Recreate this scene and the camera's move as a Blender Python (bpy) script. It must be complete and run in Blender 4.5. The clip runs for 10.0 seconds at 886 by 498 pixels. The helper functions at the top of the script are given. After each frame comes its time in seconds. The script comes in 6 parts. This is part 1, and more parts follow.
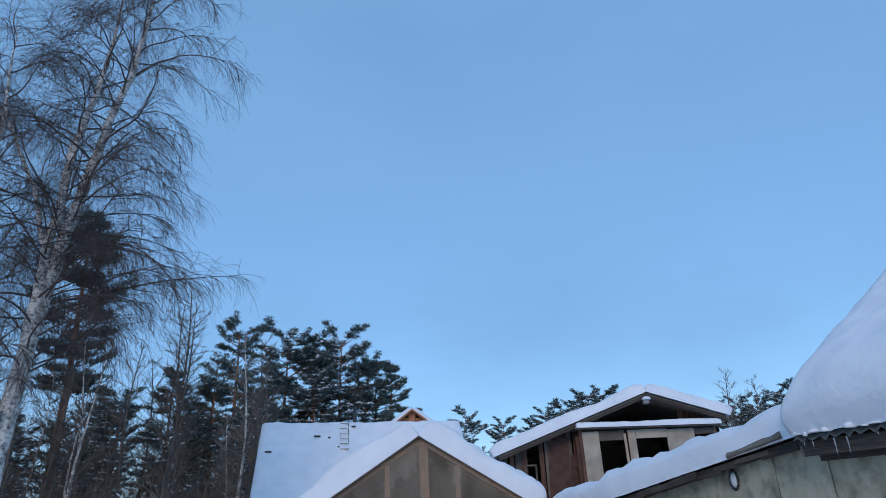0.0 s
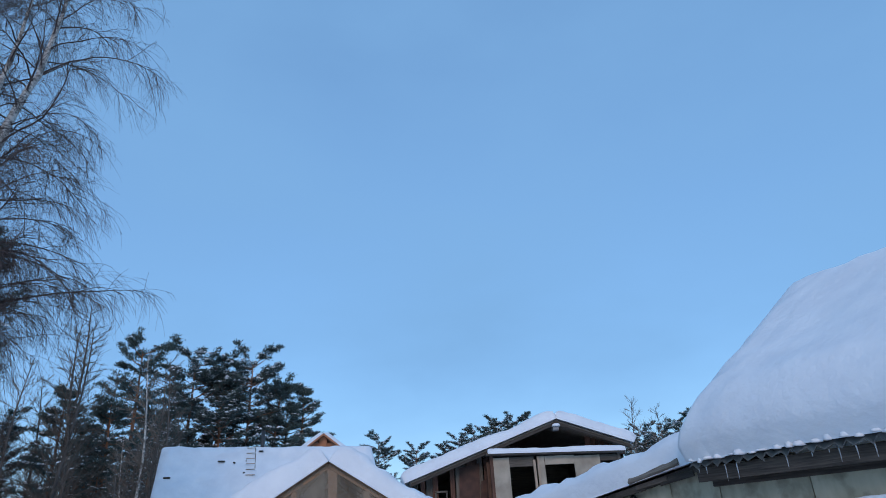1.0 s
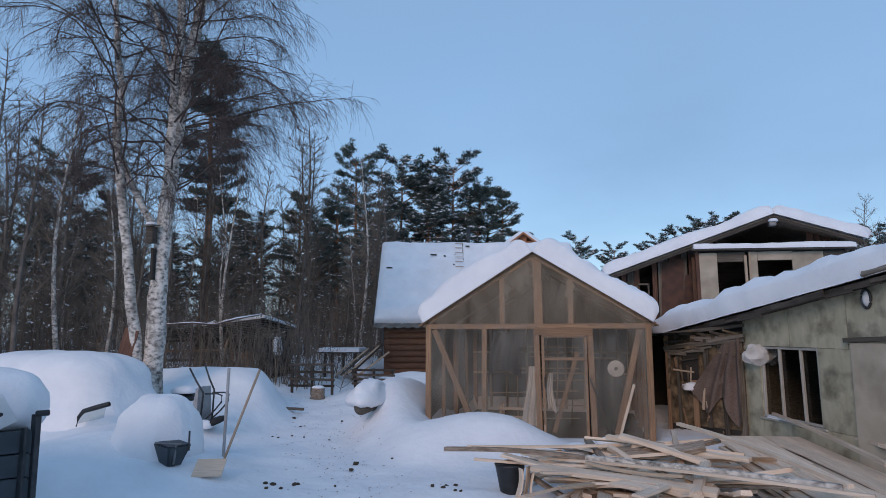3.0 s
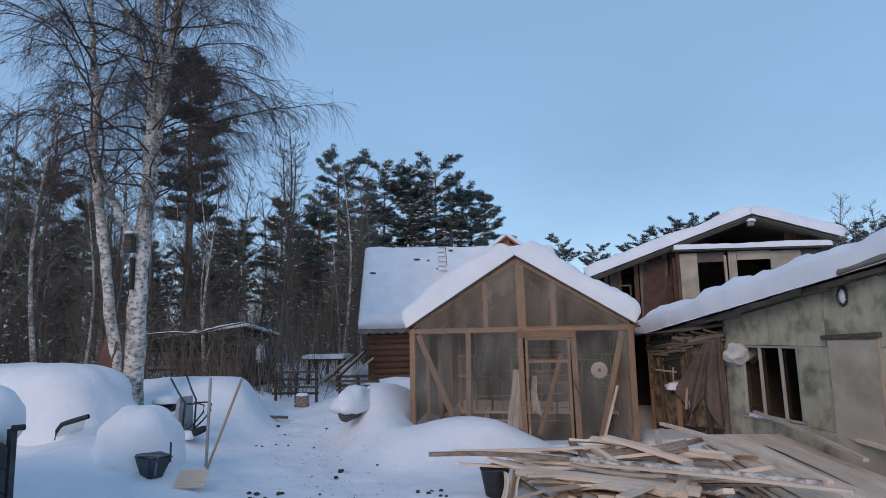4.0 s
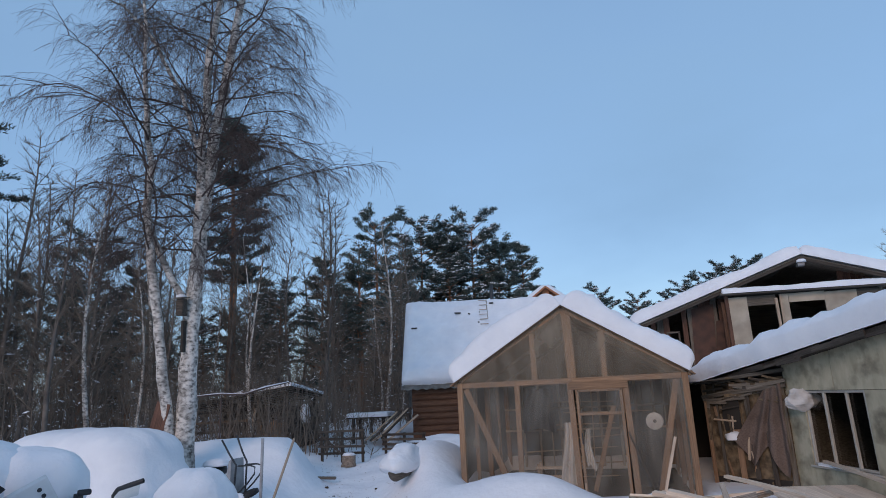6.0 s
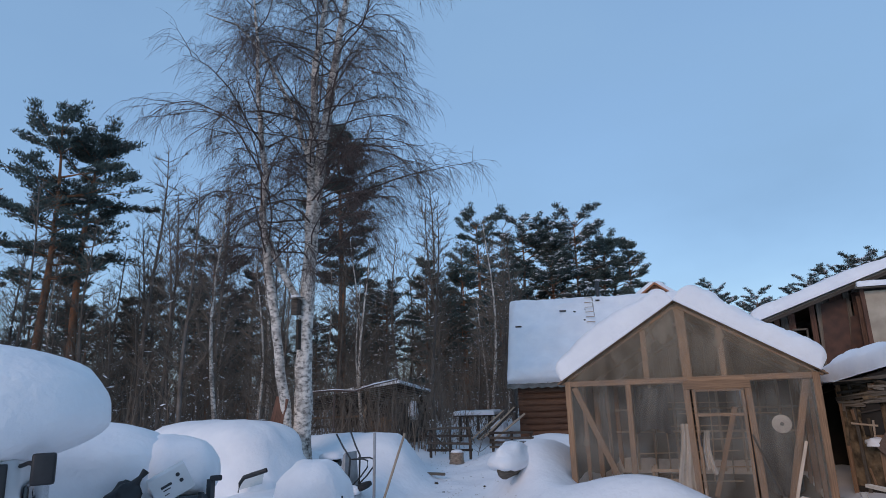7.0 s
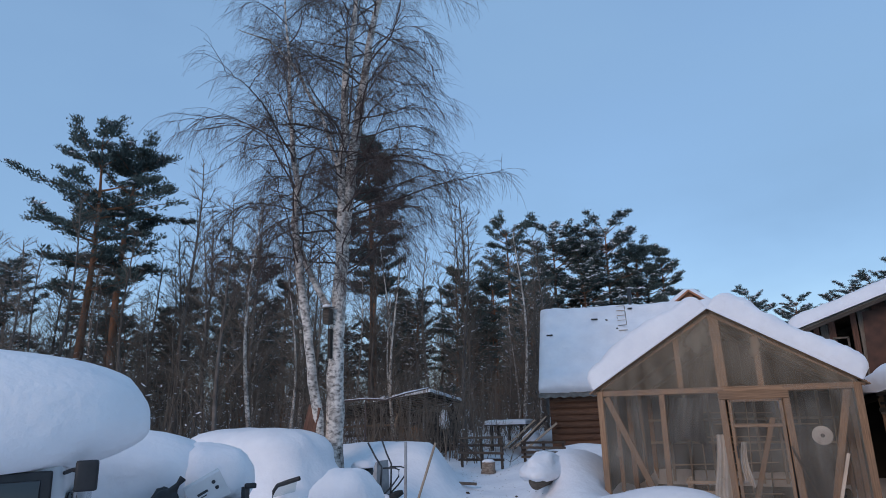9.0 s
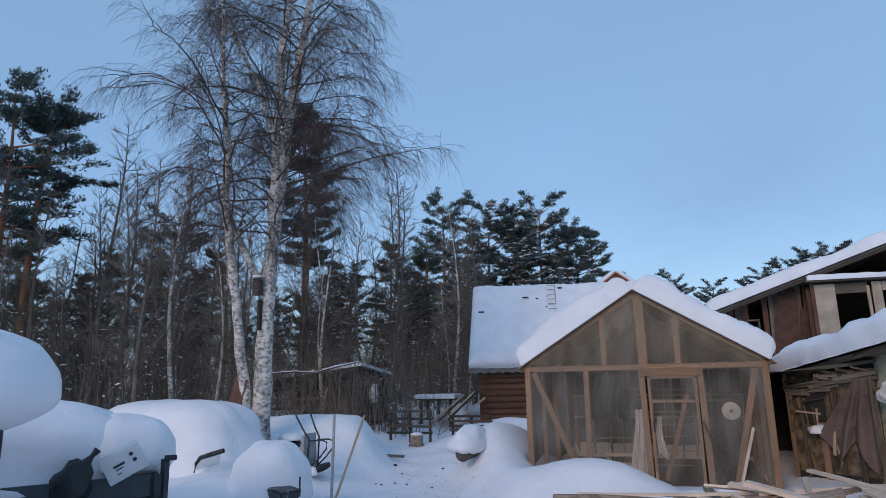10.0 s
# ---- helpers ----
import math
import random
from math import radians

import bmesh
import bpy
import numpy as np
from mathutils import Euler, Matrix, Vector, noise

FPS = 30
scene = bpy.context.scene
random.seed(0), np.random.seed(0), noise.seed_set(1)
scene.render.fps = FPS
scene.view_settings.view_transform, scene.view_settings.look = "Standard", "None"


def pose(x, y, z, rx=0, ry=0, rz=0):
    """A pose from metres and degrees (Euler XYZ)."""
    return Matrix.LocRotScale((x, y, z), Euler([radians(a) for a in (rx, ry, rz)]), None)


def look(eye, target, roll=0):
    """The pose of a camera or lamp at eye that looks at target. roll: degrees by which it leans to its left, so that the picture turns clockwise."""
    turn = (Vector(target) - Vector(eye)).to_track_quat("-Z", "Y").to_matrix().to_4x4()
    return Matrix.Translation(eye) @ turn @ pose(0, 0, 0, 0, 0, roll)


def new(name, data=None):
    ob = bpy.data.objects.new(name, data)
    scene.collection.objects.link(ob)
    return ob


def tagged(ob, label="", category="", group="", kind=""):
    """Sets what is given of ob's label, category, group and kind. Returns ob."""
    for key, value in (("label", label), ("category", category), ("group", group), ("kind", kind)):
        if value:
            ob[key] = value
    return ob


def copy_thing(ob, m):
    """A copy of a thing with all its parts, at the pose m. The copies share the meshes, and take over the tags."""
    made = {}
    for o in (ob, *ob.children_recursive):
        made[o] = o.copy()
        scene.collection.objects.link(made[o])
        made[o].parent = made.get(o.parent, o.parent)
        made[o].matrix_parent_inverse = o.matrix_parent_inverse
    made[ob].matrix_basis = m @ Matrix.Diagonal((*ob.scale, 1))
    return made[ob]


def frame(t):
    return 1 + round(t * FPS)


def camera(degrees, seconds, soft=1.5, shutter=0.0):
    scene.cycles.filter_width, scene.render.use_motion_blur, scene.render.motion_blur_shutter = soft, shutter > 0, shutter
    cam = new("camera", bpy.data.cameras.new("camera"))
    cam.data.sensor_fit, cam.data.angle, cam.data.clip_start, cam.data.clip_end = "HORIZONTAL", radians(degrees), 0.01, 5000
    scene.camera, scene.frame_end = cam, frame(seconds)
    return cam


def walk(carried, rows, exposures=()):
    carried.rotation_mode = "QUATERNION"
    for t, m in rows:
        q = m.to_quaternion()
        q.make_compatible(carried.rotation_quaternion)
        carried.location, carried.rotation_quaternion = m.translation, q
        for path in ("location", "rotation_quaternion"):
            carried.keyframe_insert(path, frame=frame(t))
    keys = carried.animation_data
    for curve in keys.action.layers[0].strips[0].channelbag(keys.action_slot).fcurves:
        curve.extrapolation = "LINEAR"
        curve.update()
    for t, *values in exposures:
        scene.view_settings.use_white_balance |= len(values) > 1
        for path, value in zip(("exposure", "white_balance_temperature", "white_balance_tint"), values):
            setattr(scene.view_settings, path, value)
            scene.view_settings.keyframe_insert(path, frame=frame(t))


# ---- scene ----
cam = camera(70.3, 10.0, 0.9)
PATH = [
    (0, (0.99, -1.226, 2.133), (0.917, 0.617, 2.905), -2.4),
    (0.5, (0.998, -1.235, 2.128), (1.071, 0.582, 2.96), -2.8),
    (1, (1.011, -1.246, 2.125), (1.19, 0.565, 2.955), -3.1),
    (1.5, (0.98, -1.24, 2.082), (1.024, 0.632, 2.785), -2.3),
    (2, (0.955, -1.223, 2.022), (0.644, 0.671, 2.584), -2.1),
    (2.5, (0.934, -1.173, 2.021), (0.415, 0.703, 2.48), -1.4),
    (3, (0.916, -1.122, 1.989), (0.474, 0.811, 2.246), -0.1),
    (4.3, (0.943, -1.115, 2.003), (0.568, 0.829, 2.285), -1.6),
    (4.5, (0.936, -1.129, 2.018), (0.565, 0.809, 2.344), -1.8),
    (5, (0.932, -1.134, 2.027), (0.556, 0.793, 2.409), -1.8),
    (5.2, (0.937, -1.141, 2.029), (0.558, 0.78, 2.437), -2.1),
    (6.3, (0.772, -1.197, 1.968), (0.182, 0.658, 2.428), -2.6),
    (6.5, (0.777, -1.191, 1.963), (0.101, 0.632, 2.433), -2.3),
    (7, (0.758, -1.175, 1.954), (-0.031, 0.606, 2.407), -2.1),
    (7.5, (0.755, -1.191, 1.963), (-0.087, 0.559, 2.44), -1.9),
    (8, (0.776, -1.206, 1.956), (-0.118, 0.518, 2.433), -1.7),
    (8.5, (0.785, -1.201, 1.961), (-0.111, 0.522, 2.442), -1.9),
    (9, (0.786, -1.207, 1.962), (-0.086, 0.528, 2.444), -1.9),
    (9.5, (0.786, -1.194, 1.95), (-0.023, 0.58, 2.393), -1.6),
    (10, (0.777, -1.172, 1.946), (0.083, 0.66, 2.348), -1.2),
]
walk(cam, [(t, look(eye, target, roll)) for t, eye, target, roll in PATH], [(0, 0.25, 5600, 6), (1.5, 0.25, 5600, 6), (2.6, 0.30, 6350, 12), (4.5, 0.30, 6500, 12), (10, 0.30, 6350, 12)])

# ---- light ----
world = bpy.data.worlds.new("sky")
scene.world = world
world.use_nodes = True
wn, wl = world.node_tree.nodes, world.node_tree.links
wn.clear()
SUN_EL, SUN_AZ = 25.0, 187.0  # degrees; azimuth clockwise from +y
sky = wn.new("ShaderNodeTexSky")
sky.sky_type = "NISHITA"
sky.sun_disc = False
sky.sun_elevation, sky.sun_rotation = radians(SUN_EL), radians(SUN_AZ)
sky.air_density, sky.dust_density, sky.ozone_density = 1.1, 0.3, 3.0
wtc = wn.new("ShaderNodeTexCoord")
wmap = wn.new("ShaderNodeMapping")
wmap.inputs["Scale"].default_value = (1.0, 1.0, 2.2)
wmap.inputs["Rotation"].default_value = (0.0, 0.25, 0.5)
wnoise = wn.new("ShaderNodeTexNoise")
wnoise.inputs["Scale"].default_value = 1.7
wnoise.inputs["Detail"].default_value = 5.0
wramp = wn.new("ShaderNodeMapRange")
wramp.inputs["From Min"].default_value, wramp.inputs["From Max"].default_value = 0.35, 0.75
wramp.inputs["To Min"].default_value, wramp.inputs["To Max"].default_value = 0.58, 0.95
wmix = wn.new("ShaderNodeMix")
wmix.data_type = "RGBA"
wmix.inputs[7].default_value = (1.42, 2.42, 3.72, 1)  # thin high veil of cloud
wbg = wn.new("ShaderNodeBackground")
wbg.inputs["Strength"].default_value = 0.15
wout = wn.new("ShaderNodeOutputWorld")
wl.new(wtc.outputs["Generated"], wmap.inputs["Vector"])
wl.new(wmap.outputs[0], wnoise.inputs["Vector"])
wl.new(wnoise.outputs[0], wramp.inputs["Value"])
wl.new(wramp.outputs[0], wmix.inputs[0])
wl.new(sky.outputs[0], wmix.inputs[6])
wl.new(wmix.outputs[2], wbg.inputs["Color"])
wl.new(wbg.outputs[0], wout.inputs[0])

sun = new("sun", bpy.data.lights.new("sun", "SUN"))
sun.data.energy, sun.data.angle, sun.data.color = 0.80, radians(22), (1.0, 0.70, 0.52)
a = radians(SUN_AZ)
sun_dir = Vector((math.sin(a) * math.cos(radians(SUN_EL)), math.cos(a) * math.cos(radians(SUN_EL)), math.sin(radians(SUN_EL))))
sun.matrix_world = look(sun_dir * 50, (0, 0, 0))

# ---- materials ----


def material(name, dark, light, scale=6.0, rough=0.8, bump=0.2, stretch=(1, 1, 1), metal=0.0, detail=6.0, mid=0.5, spread=0.25,
             stain=None, stain_scale=1.2, stain_amount=0.5, vary=0.0, bump_scale=None, distance=0.01, spec=0.4):
    """A procedural surface: grain between two colours, larger stains, relief, and a shade of its own for each piece."""
    m = bpy.data.materials.new(name)
    m.use_nodes = True
    n, l = m.node_tree.nodes, m.node_tree.links
    b = n["Principled BSDF"]
    b.inputs["Roughness"].default_value, b.inputs["Metallic"].default_value = rough, metal
    b.inputs["Specular IOR Level"].default_value = spec
    tc, mp, info = n.new("ShaderNodeTexCoord"), n.new("ShaderNodeMapping"), n.new("ShaderNodeObjectInfo")
    shift = n.new("ShaderNodeVectorMath")
    shift.operation = "MULTIPLY_ADD"
    shift.inputs[1].default_value = (37, 19, 53)
    l.new(info.outputs["Random"], shift.inputs[0])
    l.new(tc.outputs["Object"], shift.inputs[2])
    mp.inputs["Scale"].default_value = stretch
    l.new(shift.outputs[0], mp.inputs["Vector"])
    g = n.new("ShaderNodeTexNoise")
    g.inputs["Scale"].default_value, g.inputs["Detail"].default_value = scale, detail
    l.new(mp.outputs[0], g.inputs["Vector"])
    ramp = n.new("ShaderNodeMapRange")
    ramp.inputs["From Min"].default_value, ramp.inputs["From Max"].default_value = mid - spread, mid + spread
    l.new(g.outputs[0], ramp.inputs["Value"])
    mix = n.new("ShaderNodeMix")
    mix.data_type = "RGBA"
    mix.inputs[6].default_value, mix.inputs[7].default_value = (*dark, 1), (*light, 1)
    l.new(ramp.outputs[0], mix.inputs[0])
    colour = mix.outputs[2]
    if stain:
        s = n.new("ShaderNodeTexNoise")
        s.inputs["Scale"].default_value, s.inputs["Detail"].default_value = stain_scale, 7
        l.new(shift.outputs[0], s.inputs["Vector"])
        r2 = n.new("ShaderNodeMapRange")
        r2.inputs["From Min"].default_value, r2.inputs["From Max"].default_value = 0.48, 0.68
        r2.inputs["To Max"].default_value = stain_amount
        l.new(s.outputs[0], r2.inputs["Value"])
        m2 = n.new("ShaderNodeMix")
        m2.data_type = "RGBA"
        m2.inputs[7].default_value = (*stain, 1)
        l.new(r2.outputs[0], m2.inputs[0])
        l.new(colour, m2.inputs[6])
        colour = m2.outputs[2]
    if vary:
        hs, r3 = n.new("ShaderNodeHueSaturation"), n.new("ShaderNodeMapRange")
        r3.inputs["To Min"].default_value, r3.inputs["To Max"].default_value = 1 - vary, 1 + vary
        l.new(info.outputs["Random"], r3.inputs["Value"])
        l.new(r3.outputs[0], hs.inputs["Value"])
        l.new(colour, hs.inputs["Color"])
        colour = hs.outputs[0]
    l.new(colour, b.inputs["Base Color"])
    if bump:
        bp = n.new("ShaderNodeBump")
        bp.inputs["Strength"].default_value, bp.inputs["Distance"].default_value = bump, distance
        h = g
        if bump_scale:
            h = n.new("ShaderNodeTexNoise")
            h.inputs["Scale"].default_value, h.inputs["Detail"].default_value = bump_scale, 6
            l.new(tc.outputs["Object"], h.inputs["Vector"])
        l.new(h.outputs[0], bp.inputs["Height"])
        l.new(bp.outputs[0], b.inputs["Normal"])
    return m


def film_material(name, tint, through_amount, rough):
    """Dusty plastic sheet: part of the light goes straight through, part scatters."""
    m = bpy.data.materials.new(name)
    m.use_nodes = True
    n, l = m.node_tree.nodes, m.node_tree.links
    b, out = n["Principled BSDF"], n["Material Output"]
    b.inputs["Base Color"].default_value = (*tint, 1)
    b.inputs["Roughness"].default_value = rough
    b.inputs["Specular IOR Level"].default_value = 0.15
    tr, mix = n.new("ShaderNodeBsdfTransparent"), n.new("ShaderNodeMixShader")
    tc, no, mr = n.new("ShaderNodeTexCoord"), n.new("ShaderNodeTexNoise"), n.new("ShaderNodeMapRange")
    mp = n.new("ShaderNodeMapping")
    mp.inputs["Scale"].default_value = (1.6, 1.0, 0.7)
    no.inputs["Scale"].default_value, no.inputs["Detail"].default_value = 1.8, 7
    mr.inputs["From Min"].default_value, mr.inputs["From Max"].default_value = 0.3, 0.72
    mr.inputs["To Min"].default_value, mr.inputs["To Max"].default_value = through_amount + 0.22, through_amount - 0.26
    l.new(tc.outputs["Object"], mp.inputs["Vector"])
    l.new(mp.outputs[0], no.inputs["Vector"])
    l.new(no.outputs[0], mr.inputs["Value"])
    bp = n.new("ShaderNodeBump")
    bp.inputs["Strength"].default_value, bp.inputs["Distance"].default_value = 0.5, 0.03
    l.new(no.outputs[0], bp.inputs["Height"])
    l.new(bp.outputs[0], b.inputs["Normal"])
    l.new(mr.outputs[0], mix.inputs[0])
    l.new(b.outputs[0], mix.inputs[1])
    l.new(tr.outputs[0], mix.inputs[2])
    l.new(mix.outputs[0], out.inputs["Surface"])
    return m


def glass_material(name, tint=(0.03, 0.04, 0.05)):
    m = bpy.data.materials.new(name)
    m.use_nodes = True
    n, l = m.node_tree.nodes, m.node_tree.links
    out = n["Material Output"]
    gl, tr, mix, fr = n.new("ShaderNodeBsdfGlossy"), n.new("ShaderNodeBsdfTransparent"), n.new("ShaderNodeMixShader"), n.new("ShaderNodeFresnel")
    gl.inputs["Roughness"].default_value = 0.05
    tr.inputs["Color"].default_value = (0.62, 0.68, 0.7, 1)
    fr.inputs["IOR"].default_value = 1.6
    l.new(fr.outputs[0], mix.inputs[0])
    l.new(tr.outputs[0], mix.inputs[1])
    l.new(gl.outputs[0], mix.inputs[2])
    l.new(mix.outputs[0], out.inputs["Surface"])
    return m


SNOW = material("snow", (0.76, 0.78, 0.82), (0.88, 0.89, 0.91), 2.2, 0.75, 0.5, bump_scale=11, distance=0.03, spec=0.25)
SNOW_GROUND = material("trodden_snow", (0.74, 0.76, 0.80), (0.88, 0.89, 0.91), 1.4, 0.8, 0.6, bump_scale=7, distance=0.035, spec=0.2)
TIMBER = material("weathered_timber", (0.17, 0.10, 0.058), (0.38, 0.23, 0.135), 3.0, 0.8, 0.4, (1.2, 22, 22), stain=(0.16, 0.12, 0.09), vary=0.2)
TIMBER_PALE = material("dusty_timber", (0.34, 0.26, 0.19), (0.50, 0.39, 0.29), 3.0, 0.85, 0.3, (1.2, 22, 22), vary=0.15)
FRESH = material("sawn_lumber", (0.62, 0.47, 0.35), (0.86, 0.71, 0.57), 2.5, 0.7, 0.3, (1.0, 26, 26), stain=(0.36, 0.25, 0.17), stain_amount=0.35, vary=0.22)
BARK = material("bark_edge", (0.10, 0.07, 0.05), (0.42, 0.34, 0.27), 9.0, 0.9, 0.7, (0.8, 5, 5), vary=0.2, distance=0.02)
GREY_WOOD = material("grey_old_wood", (0.075, 0.065, 0.055), (0.22, 0.19, 0.155), 3.0, 0.9, 0.6, (1.0, 20, 20), stain=(0.05, 0.04, 0.03), vary=0.35)
DARK_WOOD = material("dark_wet_wood", (0.028, 0.023, 0.02), (0.10, 0.082, 0.066), 3.0, 0.9, 0.6, (1.0, 20, 20), stain=(0.03, 0.025, 0.02), vary=0.35)
RED_WOOD = material("red_brown_wood", (0.06, 0.032, 0.024), (0.20, 0.10, 0.066), 3.0, 0.85, 0.5, (1.0, 20, 20), stain=(0.06, 0.035, 0.025), vary=0.35)
LOG_WOOD = material("log_wall", (0.06, 0.03, 0.02), (0.21, 0.11, 0.064), 4.0, 0.8, 0.5, (1.0, 14, 14), stain=(0.07, 0.04, 0.03), vary=0.25)
ORANGE_WOOD = material("new_gable_boards", (0.34, 0.14, 0.07), (0.50, 0.23, 0.12), 3.0, 0.7, 0.3, (1.0, 14, 14), vary=0.15)
PANEL = material("fibre_cement", (0.34, 0.312, 0.22), (0.51, 0.465, 0.345), 8.0, 0.85, 0.5, (1, 1, 0.4), stain=(0.12, 0.11, 0.08), stain_scale=3.6, stain_amount=0.75, vary=0.10)
BOARD = material("fibreboard", (0.41, 0.35, 0.27), (0.55, 0.48, 0.38), 3.0, 0.85, 0.2, stain=(0.22, 0.18, 0.14), stain_scale=2.0, stain_amount=0.5, vary=0.12)
SLATE = material("asbestos_slate", (0.10, 0.10, 0.095), (0.21, 0.21, 0.20), 8.0, 0.9, 0.5, stain=(0.06, 0.065, 0.05), vary=0.1)
RUST = material("rusty_sheet", (0.05, 0.030, 0.024), (0.13, 0.065, 0.045), 5.0, 0.75, 0.3, stain=(0.05, 0.03, 0.028), vary=0.1)
CLOTH = material("sacking", (0.12, 0.085, 0.07), (0.20, 0.15, 0.125), 40.0, 0.95, 0.4, stain=(0.07, 0.05, 0.04))
INSULATION = material("old_insulation", (0.05, 0.038, 0.026), (0.27, 0.20, 0.125), 9.0, 0.95, 0.9, stain=(0.05, 0.04, 0.03), stain_scale=4, stain_amount=0.9, distance=0.04)
FOIL = material("crumpled_foil", (0.40, 0.39, 0.38), (0.66, 0.65, 0.64), 6.0, 0.6, 0.8, metal=0.15, distance=0.03)
WHITE_CLOTH = material("white_cloth", (0.55, 0.52, 0.48), (0.76, 0.73, 0.69), 8.0, 0.9, 0.3)
# near-black colour for sheets that stand in for shade in gaps and holes
SHADE = material("painted_shade", (0.02, 0.018, 0.016), (0.045, 0.04, 0.035), 3.0, 0.95, 0.3)
SOIL = material("dark_soil", (0.035, 0.028, 0.02), (0.085, 0.065, 0.045), 12.0, 0.95, 0.8, distance=0.03)
BLACK = material("black_plastic", (0.012, 0.013, 0.015), (0.03, 0.032, 0.036), 12.0, 0.45, 0.1)
STEEL = material("dull_steel", (0.16, 0.17, 0.18), (0.30, 0.31, 0.32), 9.0, 0.5, 0.2, metal=0.7, stain=(0.16, 0.09, 0.05), stain_amount=0.5)
ZINC = material("dull_zinc", (0.26, 0.27, 0.28), (0.42, 0.43, 0.44), 9.0, 0.6, 0.2, stain=(0.16, 0.12, 0.09), stain_amount=0.4)
DARK_STEEL = material("dark_steel", (0.03, 0.035, 0.04), (0.08, 0.085, 0.09), 9.0, 0.55, 0.2, metal=0.4)
PLYWOOD = material("plywood", (0.55, 0.42, 0.31), (0.72, 0.58, 0.46), 3.0, 0.7, 0.1, (1.5, 14, 14))
CAR_WHITE = material("dull_white_paint", (0.50, 0.52, 0.54), (0.62, 0.64, 0.66), 3.0, 0.4, 0.05, stain=(0.35, 0.36, 0.37), stain_amount=0.4)
CAR_DARK = material("dark_blue_grey_paint", (0.025, 0.035, 0.045), (0.06, 0.075, 0.09), 4.0, 0.5, 0.15, stain=(0.10, 0.11, 0.12), stain_amount=0.4)
RUBBER = material("rubber", (0.015, 0.015, 0.016), (0.035, 0.035, 0.036), 20.0, 0.85, 0.3)
CARD = material("printed_box", (0.62, 0.62, 0.62), (0.74, 0.74, 0.74), 4.0, 0.7, 0.1)
INK = material("dark_print", (0.03, 0.03, 0.035), (0.06, 0.06, 0.065), 9.0, 0.7, 0.0)
ICE = bpy.data.materials.new("ice")
ICE.use_nodes = True
ICE.node_tree.nodes["Principled BSDF"].inputs["Base Color"].default_value = (0.80, 0.87, 0.92, 1)
ICE.node_tree.nodes["Principled BSDF"].inputs["Roughness"].default_value = 0.12
ICE.node_tree.nodes["Principled BSDF"].inputs["Transmission Weight"].default_value = 0.7
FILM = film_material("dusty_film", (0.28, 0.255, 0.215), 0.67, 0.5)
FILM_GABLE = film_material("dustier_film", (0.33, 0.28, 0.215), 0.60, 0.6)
# near-opaque dark tint that holds the shade of the greenhouse interior
FILM_BACK = film_material("shaded_film", (0.095, 0.09, 0.078), 0.03, 0.7)
GLASS = glass_material("glass")
CAR_GLASS = material("dark_car_glass", (0.012, 0.016, 0.02), (0.02, 0.025, 0.03), 3.0, 0.06, 0.0, spec=0.8)
BIRCH_BARK = material("birch_bark", (0.075, 0.065, 0.055), (0.70, 0.65, 0.59), 9.0, 0.85, 0.9, (1.3, 1.3, 2.0), mid=0.43, spread=0.14, stain=(0.06, 0.05, 0.045), stain_scale=3.2, stain_amount=0.7, distance=0.02)
TWIG = material("dark_twigs", (0.05, 0.038, 0.035), (0.125, 0.092, 0.08), 3.0, 0.9, 0.0)
THICKET = material("brown_thicket", (0.090, 0.076, 0.062), (0.21, 0.172, 0.138), 0.6, 0.95, 0.0, vary=0.3)
PINE_BARK = material("pine_bark", (0.13, 0.062, 0.036), (0.34, 0.165, 0.085), 5.0, 0.9, 0.6, (1, 1, 0.6), stain=(0.10, 0.075, 0.06), stain_scale=0.4, stain_amount=0.8, distance=0.03)
NEEDLES = material("pine_needles", (0.052, 0.074, 0.070), (0.10, 0.13, 0.115), 1.2, 0.85, 0.0, vary=0.25)
GREY_BARK = material("grey_bark", (0.07, 0.06, 0.052), (0.19, 0.165, 0.145), 6.0, 0.9, 0.5, (1, 1, 0.5), vary=0.25)

# ---- building blocks ----
R = random.Random(7)


